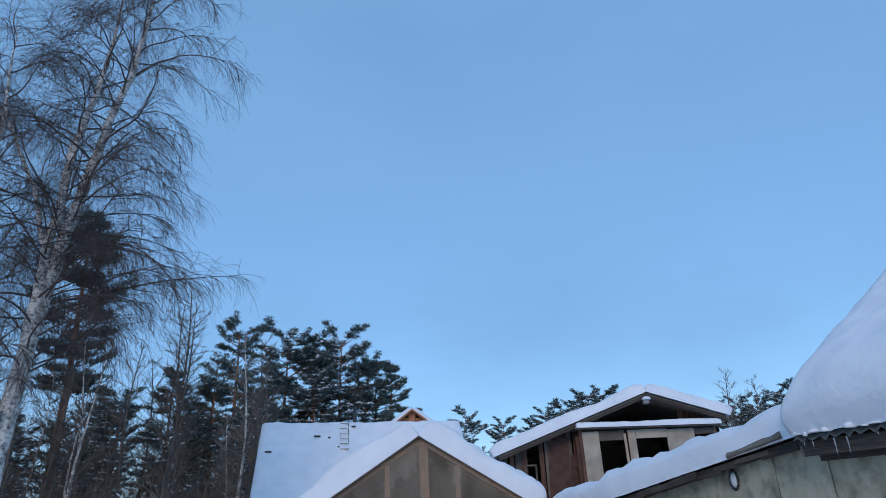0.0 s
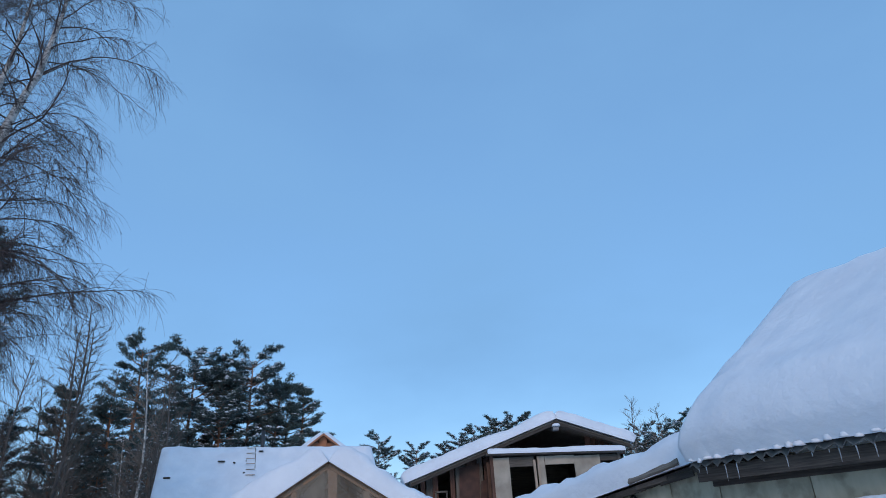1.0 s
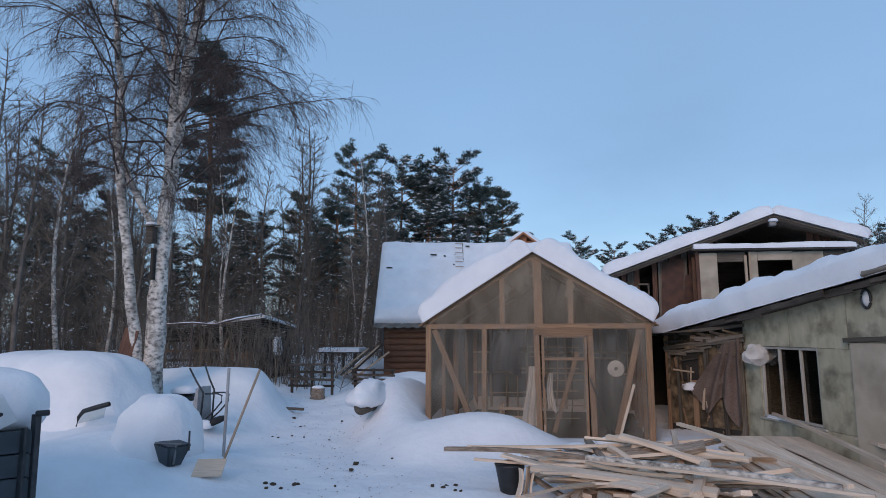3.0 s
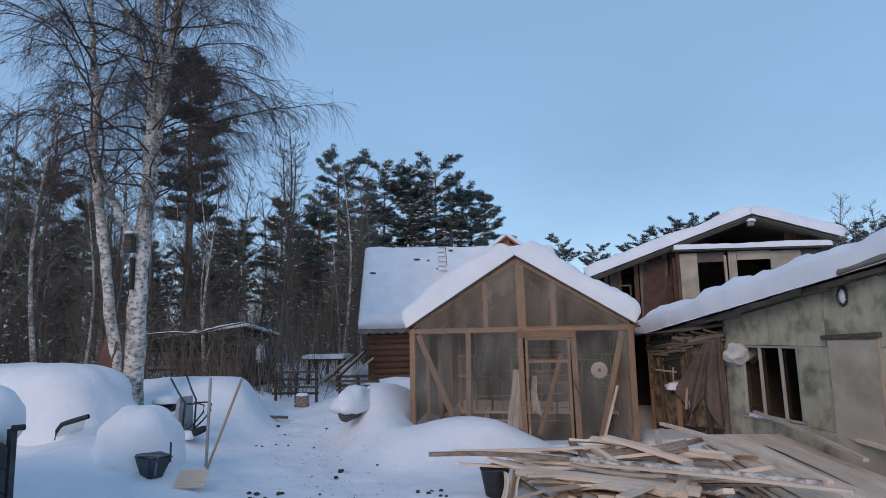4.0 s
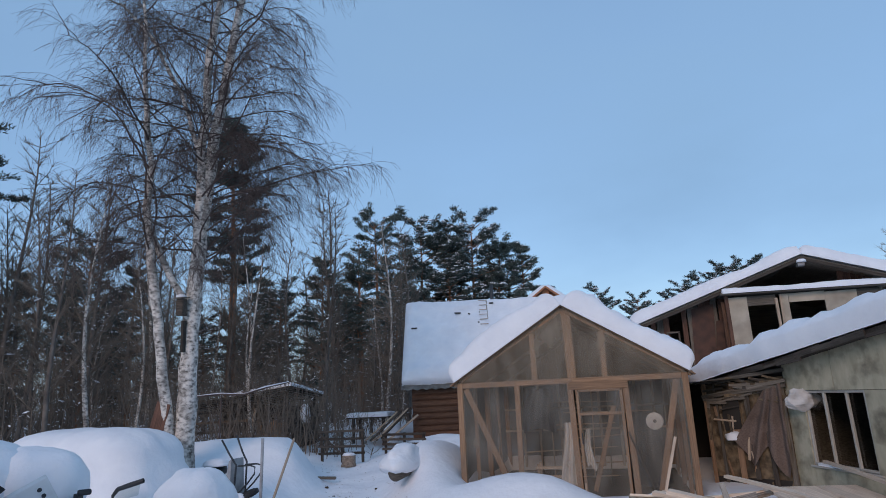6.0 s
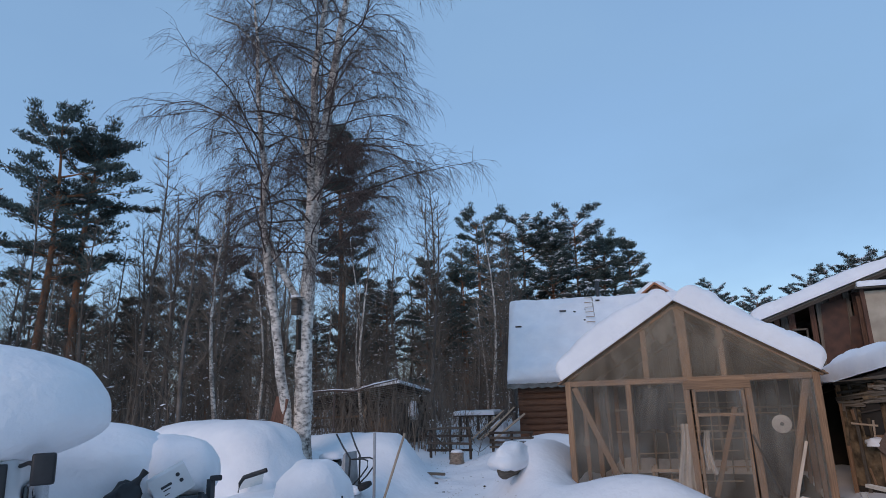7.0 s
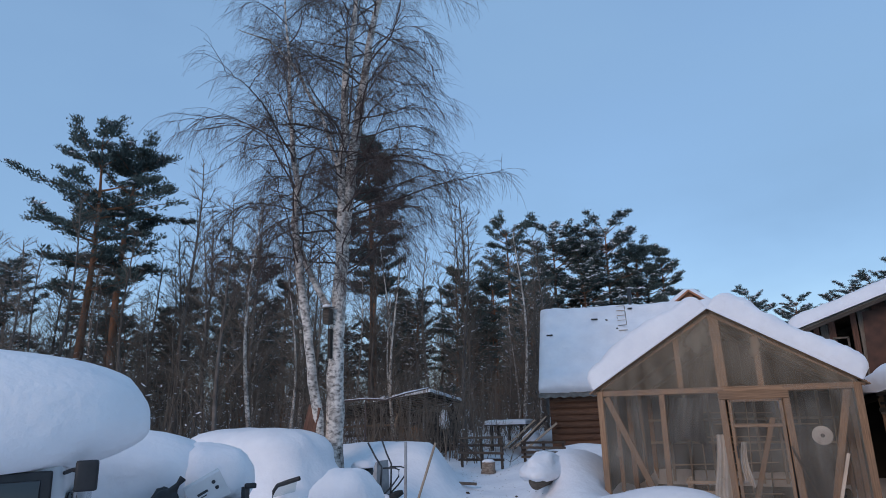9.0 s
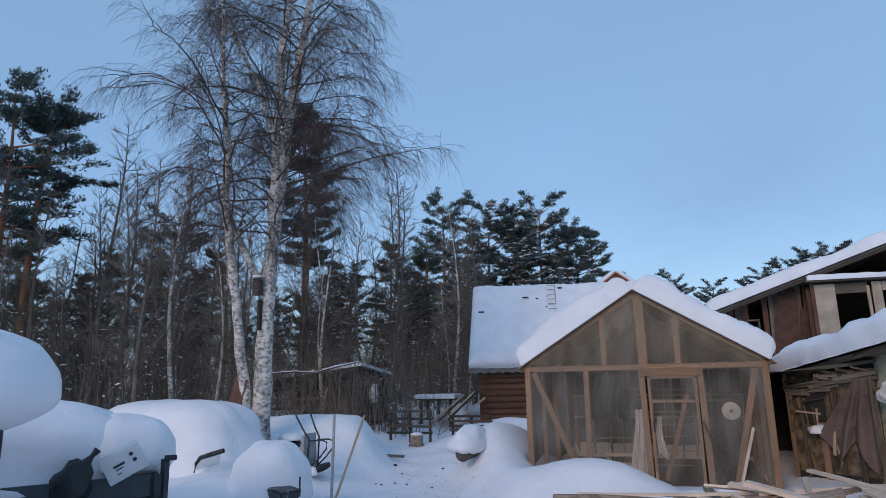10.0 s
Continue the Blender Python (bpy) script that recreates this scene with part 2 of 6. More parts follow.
class Acc:
    """Collects vertices and faces for one mesh."""

    def __init__(self):
        self.v, self.f = [], []

    def face(self, *pts):
        k = len(self.v)
        self.v += [tuple(p) for p in pts]
        self.f.append(tuple(range(k, k + len(pts))))

    def tube(self, pts, radii, sides=6, cap=False):
        pts = [Vector(p) for p in pts]
        k0 = len(self.v)
        for i, p in enumerate(pts):
            d = (pts[min(i + 1, len(pts) - 1)] - pts[max(i - 1, 0)])
            d = d.normalized() if d.length > 1e-9 else Vector((0, 0, 1))
            s = d.cross(Vector((0, 0, 1)) if abs(d.z) < 0.95 else Vector((1, 0, 0))).normalized()
            u = s.cross(d)
            for j in range(sides):
                an = 2 * math.pi * j / sides
                self.v.append(tuple(p + (s * math.cos(an) + u * math.sin(an)) * radii[i]))
        for i in range(len(pts) - 1):
            for j in range(sides):
                a0, b0 = k0 + i * sides + j, k0 + i * sides + (j + 1) % sides
                self.f.append((a0, b0, b0 + sides, a0 + sides))
        if cap:
            self.f.append(tuple(range(k0 + sides - 1, k0 - 1, -1)))
            k = k0 + (len(pts) - 1) * sides
            self.f.append(tuple(range(k, k + sides)))

    def box(self, c, s, m=None, chamfer=0.0):
        """A box with chamfered long edges (along x), or a plain one."""
        x, y, z = (v / 2 for v in s)
        h = min(chamfer, y * 0.4, z * 0.4)
        ring = [(-y + h, -z), (y - h, -z), (y, -z + h), (y, z - h), (y - h, z), (-y + h, z), (-y, z - h), (-y, -z + h)] if h > 0 else [(-y, -z), (y, -z), (y, z), (-y, z)]
        k, q = len(self.v), len(ring)
        for sx in (-x, x):
            for (b, d) in ring:
                p = Vector((c[0] + sx, c[1] + b, c[2] + d))
                self.v.append(tuple(m @ p if m else p))
        for j in range(q):
            self.f.append((k + j, k + (j + 1) % q, k + q + (j + 1) % q, k + q + j))
        self.f.append(tuple(range(k + q - 1, k - 1, -1)))
        self.f.append(tuple(range(k + q, k + 2 * q)))

    def mesh(self, name, mat, smooth=False):
        me = bpy.data.meshes.new(name)
        me.from_pydata(self.v, [], self.f)
        me.materials.append(mat)
        if smooth:
            me.shade_smooth()
        return me


def at_world(ob):
    m = ob.matrix_basis.copy()
    while ob.parent:
        ob = ob.parent
        m = ob.matrix_basis @ m
    return m


def thing(name, label, category, m=None, group="", kind=""):
    ob = new(name)
    ob.matrix_basis = m if m else Matrix()
    ob.empty_display_size = 0.1
    return tagged(ob, label, category, group, kind)


def part(name, data, parent, label="", m=None, mat=None, smooth=False):
    """One mesh object under a thing or a part. m: its pose in the world (default: the parent's own)."""
    if isinstance(data, Acc):
        data = data.mesh(name, mat, smooth)
    ob = new(name, data)
    ob.parent = parent
    if m is not None:
        ob.matrix_basis = at_world(parent).inverted() @ m
    if label:
        ob["label"] = label
    return ob


def whole(name, data, label, category, m=None, mat=None, group="", kind="", smooth=False):
    if isinstance(data, Acc):
        data = data.mesh(name, mat, smooth)
    ob = new(name, data)
    if m is not None:
        ob.matrix_basis = m
    return tagged(ob, label, category, group, kind)


def along(p, q, up=(0, 0, 1)):
    """A pose at the middle of p-q with x along it."""
    p, q = Vector(p), Vector(q)
    x = (q - p).normalized()
    up = Vector(up)
    if abs(x.dot(up)) > 0.98:
        up = Vector((0, 1, 0))
    y = up.cross(x).normalized()
    z = x.cross(y)
    m = Matrix((x, y, z)).transposed().to_4x4()
    m.translation = (p + q) / 2
    return m


def beam(name, parent, p, q, w, h, mat, up=(0, 0, 1), label="", chamfer=0.006):
    """A straight squared timber from p to q as a part; w across, h along up."""
    a = Acc()
    a.box((0, 0, 0), ((Vector(q) - Vector(p)).length, w, h), None, chamfer)
    return part(name, a, parent, label, along(p, q, up), mat)


def pole(name, parent, p, q, r, mat, sides=8, label="", r2=None):
    a = Acc()
    n = (Vector(q) - Vector(p)).length / 2
    a.tube([(-n, 0, 0), (n, 0, 0)], [r, r2 or r], sides, True)
    return part(name, a, parent, label, along(p, q), mat, True)


def fbm(x, y, s=1.0, z=0.0):
    return noise.noise((x * s, y * s, z)) + 0.5 * noise.noise((x * s * 2.1, y * s * 2.1, z + 5)) + 0.25 * noise.noise((x * s * 4.3, y * s * 4.3, z + 9))


def snow_slab(corner, U, V, N, thick, round_r=0.25, nu=40, nv=24, rough=0.04, lip=0.06, seed=0.0, edge=0.03, swell=0.25):
    """A bed of snow over the parallelogram corner + u*U + v*V: rounded, lumpy edges that lip over, closed beneath."""
    a = Acc()
    c, U, V, N = Vector(corner), Vector(U), Vector(V), Vector(N).normalized()
    lu, lv = U.length, V.length
    ud, vd = U.normalized(), V.normalized()

    def spaced(n, length):
        # closer steps near the edges
        return [0.5 - 0.5 * math.cos(math.pi * i / n) if length < 6 * round_r else
                (lambda t: t + 0.35 * math.sin(2 * math.pi * t) / -(2 * math.pi) * 1.6)(i / n) for i in range(n + 1)]
    us, vs = spaced(nu, lu), spaced(nv, lv)
    for u in us:
        for v in vs:
            du, dv = min(u, 1 - u) * lu, min(v, 1 - v) * lv
            k = lambda d: math.sqrt(max(0.0, 1 - (1 - min(d / round_r, 1)) ** 2))
            f = min(k(du), k(dv)) * 0.6 + k(du) * k(dv) * 0.4
            p = c + U * u + V * v
            w = fbm(p.x + seed, p.y + p.z * 0.7, 0.9, seed)
            t = edge + (thick - edge) * f * (1 + swell * w) + rough * f * fbm(p.x * 3, p.y * 3 + p.z * 3, 1.3, seed + 3)
            out = Vector((0, 0, 0))
            if 0 < f < 1:
                s = lip * math.sin(math.pi * f)
                if du < round_r:
                    out += ud * (s if u > 0.5 else -s)
                if dv < round_r:
                    out += vd * (s if v > 0.5 else -s)
            wob = 0.5 * lip * fbm(p.x * 2, p.y * 2 + p.z, 1.6, seed + 7)
            if du < 0.01:
                out += ud * wob
            if dv < 0.01:
                out += vd * wob
            a.v.append(tuple(p + N * t + out))
    m = nv + 1
    for i in range(nu):
        for j in range(nv):
            a.f.append((i * m + j, (i + 1) * m + j, (i + 1) * m + j + 1, i * m + j + 1))
    ring = [i * m for i in range(nu + 1)] + [nu * m + j for j in range(1, nv + 1)] + [i * m + nv for i in range(nu - 1, -1, -1)] + [j for j in range(nv - 1, 0, -1)]
    k = len(a.v)
    a.v += [tuple(Vector(a.v[i]) - N * edge) for i in ring]
    q = len(ring)
    for i in range(q):
        a.f.append((ring[i], k + i, k + (i + 1) % q, ring[(i + 1) % q]))
    a.f.append(tuple(range(k, k + q)))
    return a


def snow_lump(c, s, seed=0.0, flat=0.0, n=26, lump=0.12, power=2.4, skirt=0.0):
    """A rounded, uneven heap; flat: how far below its middle it is cut flat."""
    a = Acc()
    c = Vector(c)
    rows = n // 2
    for i in range(rows + 1):
        th = math.pi * i / rows
        for j in range(n):
            ph = 2 * math.pi * j / n
            d = Vector((math.sin(th) * math.cos(ph), math.sin(th) * math.sin(ph), math.cos(th)))
            r = (abs(d.x) ** power + abs(d.y) ** power + abs(d.z) ** power) ** (-1 / power)
            r *= 1 + lump * noise.noise(d * 1.6 + Vector((seed, 0, 0))) + lump * 0.35 * noise.noise(d * 4 + Vector((0, seed, 0)))
            p = Vector((d.x * s[0], d.y * s[1], d.z * s[2])) * r
            if d.z < 0.25 and skirt:
                k = 1 + skirt * (0.25 - d.z)
                p.x, p.y = p.x * k, p.y * k
            if p.z < -flat * s[2]:
                p.z = -flat * s[2] + 0.15 * (p.z + flat * s[2])
            a.v.append(tuple(c + p))
    for i in range(rows):
        for j in range(n):
            a.f.append((i * n + j, (i + 1) * n + j, (i + 1) * n + (j + 1) % n, i * n + (j + 1) % n))
    return a


# ---- ground ----


def bump_at(x, y, cx, cy, rx, ry, h, p=2.0):
    d = (abs(x - cx) / rx) ** p + (abs(y - cy) / ry) ** p
    return h * math.exp(-d)


def smooth(e0, e1, v):
    t = min(1.0, max(0.0, (v - e0) / (e1 - e0)))
    return t * t * (3 - 2 * t)


TRAIL = [(0.9, -3.0), (-0.6, 3.0), (-1.9, 6.2), (-3.2, 8.6), (-4.6, 11.2), (-6.0, 14.0), (-6.2, 17.5), (-5.9, 22.0)]


def trail_distance(x, y):
    best = 99.0
    for (x0, y0), (x1, y1) in zip(TRAIL, TRAIL[1:]):
        dx, dy = x1 - x0, y1 - y0
        t = min(1, max(0, ((x - x0) * dx + (y - y0) * dy) / (dx * dx + dy * dy)))
        best = min(best, math.hypot(x - x0 - t * dx, y - y0 - t * dy))
    return best


def height(x, y):
    """The snow's surface."""
    h = 0.06 + 0.32 * smooth(7, 15, y) + 0.5 * smooth(-4.7, -6.3, x) * smooth(16, 9, y) * (0.55 + 0.45 * smooth(5.8, 8.2, y))
    h += bump_at(x, y, -0.80, 8.85, 1.25, 0.7, 0.62, 2.4)
    h += bump_at(x, y, -2.72, 10.7, 0.85, 1.5, 0.86, 2.4)
    h += bump_at(x, y, -7.0, 11.7, 2.3, 1.2, 0.50, 3.6)
    h += bump_at(x, y, -8.2, 10.2, 1.8, 1.2, 0.30)
    h += bump_at(x, y, -3.9, 16.2, 1.6, 1.6, 0.45)
    h += bump_at(x, y, -4.95, 6.4, 1.05, 1.0, 0.50)
    h += bump_at(x, y, -5.4, 5.2, 1.3, 0.8, 0.22)
    h += bump_at(x, y, -9.5, 15.0, 2.2, 1.6, 0.25)
    h += 0.5 * smooth(18, 26, math.hypot(x, y))
    far = smooth(60, 20, math.hypot(x, y))
    h += (0.05 * fbm(x, y, 0.55) + 0.02 * fbm(x, y, 2.2, 4.0)) * (0.3 + far)
    d = trail_distance(x, y)
    if d < 1.6:
        f = smooth(1.25, 0.3, d)
        base = 0.05 + 0.30 * smooth(8, 16, y)
        h = h * (1 - f) + (base + 0.045 * fbm(x, y, 3.6, 2.0) * f) * f
    if -1.95 < x < 1.95 and 10.05 < y < 14.9:
        h = 0.02
    return h


def axis(lo, hi, step, far):
    inner = list(np.arange(lo, hi + 1e-6, step))
    out, s = [], step
    while (out[-1] if out else 0) < far:
        s *= 1.32
        out.append((out[-1] if out else 0) + s)
    return [lo - v for v in reversed(out)] + inner + [hi + v for v in out]


gx, gy = axis(-12, 6, 0.13, 1500), axis(0, 18, 0.13, 1500)
g = Acc()
g.v = [(x, y, height(x, y)) for x in gx for y in gy]
q = len(gy)
g.f = [(i * q + j, (i + 1) * q + j, (i + 1) * q + j + 1, i * q + j + 1) for i in range(len(gx) - 1) for j in range(q - 1)]
whole("ground", g, "deep soft snow with a trodden path across the yard", "snow", None, SNOW_GROUND, kind="structure", smooth=True)

# ---- greenhouse ----
GW, GE, GP, GY, GL = 1.95, 2.10, 3.33, 10.0, 4.9


def greenhouse():
    t = thing("greenhouse", "timber-framed greenhouse clad in dusty plastic film under snow", "greenhouse", pose(0, GY, 0))
    y0, y1 = GY, GY + GL
    B = lambda n, p, q, w, h, mat=TIMBER, up=(0, 1, 0): beam(n, t, p, q, w, h, mat, up)
    for y in (y0 + 0.04, (y0 + y1) / 2, y1):
        for x in (-GW + 0.05, GW - 0.05):
            B("corner_post", (x, y, 0), (x, y, GE), 0.10, 0.10)
    for y in (y0 + 0.03, (y0 + y1) / 2, y1):
        B("tie_beam", (-GW, y, GE - 0.04), (GW, y, GE - 0.04), 0.09, 0.06)
        for s in (-1, 1):
            B("rafter", (s * (GW + 0.06), y, GE - 0.02), (0, y, GP - 0.03), 0.085, 0.06)
    for s in (-1, 1):
        B("wall_plate", (s * (GW - 0.05), y0, GE), (s * (GW - 0.05), y1, GE), 0.1, 0.08, up=(0, 0, 1))
    B("ridge_beam", (0, y0, GP - 0.08), (0, y1, GP - 0.08), 0.05, 0.14, up=(0, 0, 1))
    yf = y0 + 0.035
    B("king_post", (0.08, yf, GE), (0.06, yf, GP - 0.05), 0.15, 0.05)
    B("gable_stud", (-0.56, yf, GE), (-0.56, yf, GP - 0.42), 0.09, 0.05)
    B("gable_stud", (0.63, yf, GE), (0.63, yf, GP - 0.46), 0.09, 0.05)
    B("stud", (-0.91, yf, 0), (-0.88, yf, GE - 0.08), 0.09, 0.05)
    B("door_jamb", (0.07, yf, 0), (0.03, yf, GE - 0.08), 0.10, 0.06)
    B("door_jamb", (0.98, yf, 0), (0.94, yf, GE - 0.08), 0.10, 0.06)
    B("lintel", (0.0, yf - 0.02, GE - 0.13), (0.98, yf - 0.02, GE - 0.13), 0.13, 0.05)
    B("brace", (-1.80, yf + 0.02, GE - 0.1), (-1.18, yf + 0.02, 0.55), 0.10, 0.05)
    B("brace", (1.76, yf + 0.02, GE - 0.1), (1.32, yf + 0.02, 0.15), 0.10, 0.05)
    B("brace", (0.72, y0 + 0.5, 1.6), (0.28, y0 + 0.5, 0.2), 0.08, 0.05, TIMBER)
    B("sill_beam", (-GW, yf, 0.1), (GW, yf, 0.1), 0.1, 0.1)
    # back wall laths and side studs seen through the film
    for x in (-1.5, -1.1, -0.6, -0.1, 0.35, 0.8, 1.2, 1.6):
        B("back_stud", (x, y1 - 0.03, 0), (x, y1 - 0.03, GE), 0.06, 0.05, TIMBER_PALE)
    for s in (-1, 1):
        for y in (y0 + 1.2, y0 + 3.6):
            B("side_stud", (s * (GW - 0.06), y, 0), (s * (GW - 0.06), y, GE), 0.07, 0.06)
    for z in (0.95, 1.45):
        B("back_rail", (-GW, y1 - 0.09, z), (GW, y1 - 0.09, z), 0.05, 0.04, TIMBER_PALE)
    # door
    door = beam("door", t, (0.15, y0 - 0.02, 0.16), (0.15, y0 - 0.02, 0.4), 0.03, 0.02, TIMBER_PALE, (0, 1, 0), "film door on a pale timber frame")
    for n, p, q2 in (("stile", (0.16, 0, 0.12), (0.14, 0, 1.90)), ("stile", (0.87, 0, 0.12), (0.86, 0, 1.90)), ("rail", (0.14, 0, 1.885), (0.88, 0, 1.885)),
                     ("rail", (0.16, 0, 1.5), (0.86, 0, 1.5)), ("rail", (0.16, 0, 0.15), (0.87, 0, 0.15))):
        beam(n, door, (p[0], y0 - 0.005, p[2]), (q2[0], y0 - 0.005, q2[2]), 0.045 if n == "rail" else 0.05, 0.03, TIMBER, (0, 1, 0))
    beam("handle", door, (0.17, y0 - 0.03, 1.02), (0.17, y0 - 0.03, 1.2), 0.02, 0.02, DARK_STEEL, (0, 1, 0))

    def sheet(name, pts, mat=FILM, wrinkle=0.012, nx=14, ny=10):
        a = Acc()
        p0, p1, p2, p3 = (Vector(p) for p in pts)
        nrm = (p1 - p0).cross(p3 - p0).normalized()
        for i in range(nx + 1):
            for j in range(ny + 1):
                u, v = i / nx, j / ny
                p = (p0 * (1 - u) + p1 * u) * (1 - v) + (p3 * (1 - u) + p2 * u) * v
                e = min(u, 1 - u, v, 1 - v)
                a.v.append(tuple(p + nrm * wrinkle * min(1, e * 8) * fbm(p.x * 2, p.z * 2 + p.y, 1.2)))
        m = ny + 1
        a.f = [(i * m + j, (i + 1) * m + j, (i + 1) * m + j + 1, i * m + j + 1) for i in range(nx) for j in range(ny)]
        ob = part(name, a, t, "dusty wrinkled plastic film", Matrix(), mat, True)
        ob.visible_shadow = False
    yo = y0 - 0.004
    sheet("film", [(-GW, yo, 0.05), (0.08, yo, 0.05), (0.08, yo, GE), (-GW, yo, GE)])
    sheet("film", [(0.13, yo - 0.02, 0.12), (0.88, yo - 0.02, 0.12), (0.88, yo - 0.02, 1.9), (0.13, yo - 0.02, 1.9)])
    sheet("film", [(0.92, yo, 0.05), (GW, yo, 0.05), (GW, yo, GE), (0.92, yo, GE)])
    sheet("film", [(-GW, yo, GE), (0, yo, GE), (0, yo, GP), (-0.02, yo, GP)], FILM_GABLE)
    sheet("film", [(0, yo, GE), (GW, yo, GE), (0.02, yo, GP), (0, yo, GP)], FILM_GABLE)
    # sides and back: film coloured darker to stand for the shade inside
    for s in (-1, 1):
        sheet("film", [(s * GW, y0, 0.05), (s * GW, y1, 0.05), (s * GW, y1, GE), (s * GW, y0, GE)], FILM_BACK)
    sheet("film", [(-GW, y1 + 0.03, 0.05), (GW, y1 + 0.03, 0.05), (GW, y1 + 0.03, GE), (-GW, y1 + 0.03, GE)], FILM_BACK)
    for i in range(20):
        x = -GW + 0.1 + i * 0.195
        beam("gable_board", t, (x, y1 + 0.03 + 0.022 * (i % 2), GE - 0.1), (x, y1 + 0.03 + 0.022 * (i % 2), GP - 0.05 - (GP - GE) * (abs(x) - 0.1) / GW + 0.05), 0.205, 0.02, TIMBER, (0, 1, 0))
    # roof boards and snow
    for s in (-1, 1):
        U = Vector((s * (GW + 0.10), 0, GE - 0.05 - GP))
        a = Acc()
        n = Vector((-U.z, 0, U.x)) * s
        n.normalize()
        m = along(Vector((0, y0 - 0.08, GP)) + U / 2, Vector((0, y1 + 0.1, GP)) + U / 2, n)
        a.box((0, 0, 0.02), (GL + 0.18, U.length, 0.02))
        part("roof_sheet", a, t, "roof film over battens", m, TIMBER)
        sl = snow_slab(Vector((0, y0 - 0.12, GP + 0.03)) , U * 0.965, (0, GL + 0.25, 0), n, 0.43 if s < 0 else 0.37, 0.22, 36, 40, 0.05, 0.02, seed=3.0 + s, edge=0.06)
        whole("roof_snow", sl, "thick rounded snow lying on the greenhouse roof", "snow", None, SNOW, smooth=True)
    return t


greenhouse()

# ---- log hut ----


def hut():
    m = pose(-5.45, 18.3, 0, 0, 0, 13.0)
    t = thing("log_hut", "brown log hut with a steep snow-laden slate roof", "hut", m)
    W = lambda x, y, z: m @ Vector((x, y, z))
    L, D, eave, ridge = 6.2, 4.4, 2.08, 4.86
    for i in range(11):
        z = 0.12 + i * 0.19
        a = Acc()
        a.tube([(-L / 2 - 0.0, 0, 0), (-L / 6, 0, 0.0), (L / 6, 0, 0.004), (L / 2, 0, 0)], [0.105, 0.1, 0.102, 0.1], 10, True)
        mm = along(W(0.05 - 0.12, 0.0, z), W(0.05 + L, 0.0, z))
        part("log", a, t, "", mm, LOG_WOOD, True)
        a2 = Acc()
        a2.tube([(-D / 2, 0, 0), (D / 2, 0, 0)], [0.1, 0.1], 10, True)
        part("log", a2, t, "", along(W(0.08, -0.12, z + 0.09), W(0.08, D, z + 0.09)), LOG_WOOD, True)
        part("log", a2.mesh("log", LOG_WOOD, True), t, "", along(W(L, -0.12, z + 0.09), W(L, D, z + 0.09)))
    a = Acc()
    for x in (0.06, L):
        a.face(W(x, -0.1, 2.2), W(x, D + 0.1, 2.2), W(x, D / 2, ridge - 0.1))
    a.face(W(0, D, 0), W(L, D, 0), W(L, D, 2.3), W(0, D, 2.3))
    part("gable", a, t, "", Matrix(), LOG_WOOD)
    for s in (0, 1):
        e, r = (-0.38, eave), (D / 2, ridge)
        U = Vector((0, r[0] - e[0], r[1] - e[1]))
        a = Acc()
        n, k = 70, len(a.v)
        for i in range(n + 1):
            x = -0.32 + i * (L + 0.6) / n
            dz = 0.028 * math.sin(i * math.pi / 1.5)
            for v in (0, 1):
                yy, zz = e[0] + U.y * v, e[1] + U.z * v + dz
                a.v.append(tuple(W(x, yy if s == 0 else D - yy, zz)))
        a.f = [(2 * i, 2 * i + 2, 2 * i + 3, 2 * i + 1) for i in range(n)]
        part("roof", a, t, "wavy grey roof slate", Matrix(), SLATE, True)
        c = W(-0.3, e[0] + 0.12, e[1] + 0.14) if s == 0 else W(-0.3, D - e[0], e[1] + 0.05)
        Uv = m.to_3x3() @ Vector((L + 0.6, 0, 0))
        Vv = m.to_3x3() @ Vector((0, U.y * (1 if s == 0 else -1), U.z))
        sl = snow_slab(c, Uv, Vv, Uv.cross(Vv) * (1 if s == 0 else -1), 0.34, 0.30, 60, 36, 0.05, 0.05, seed=11.0 + s)
        whole("roof_snow", sl, "smooth deep snow on the log hut roof", "snow", None, SNOW, smooth=True)
    pole("stove_pipe", t, W(2.8, D / 2 - 0.1, ridge - 0.2), W(2.8, D / 2 - 0.1, ridge + 0.8), 0.07, DARK_STEEL)
    # ladder half sunk in the roof snow
    lad = thing("roof_ladder", "snow-covered wooden ladder lying on the hut roof", "ladder", m)
    n = Vector((0, -(ridge - eave), D / 2 + 0.38)).normalized()
    for x in (2.30, 2.58):
        beam("side_rail", lad, W(x, 1.15, 3.86) + m.to_3x3() @ n * 0.24, W(x, D / 2 - 0.05, ridge + 0.02) + m.to_3x3() @ n * 0.28, 0.03, 0.03, GREY_WOOD)
    for i in range(6):
        f = i / 5
        z, y = 3.92 + f * (ridge - 3.94), 1.2 + f * (D / 2 - 1.3)
        beam("rung", lad, W(2.30, y, z) + m.to_3x3() @ n * 0.34, W(2.58, y, z) + m.to_3x3() @ n * 0.34, 0.04, 0.02, TIMBER_PALE)
    return t


hut()


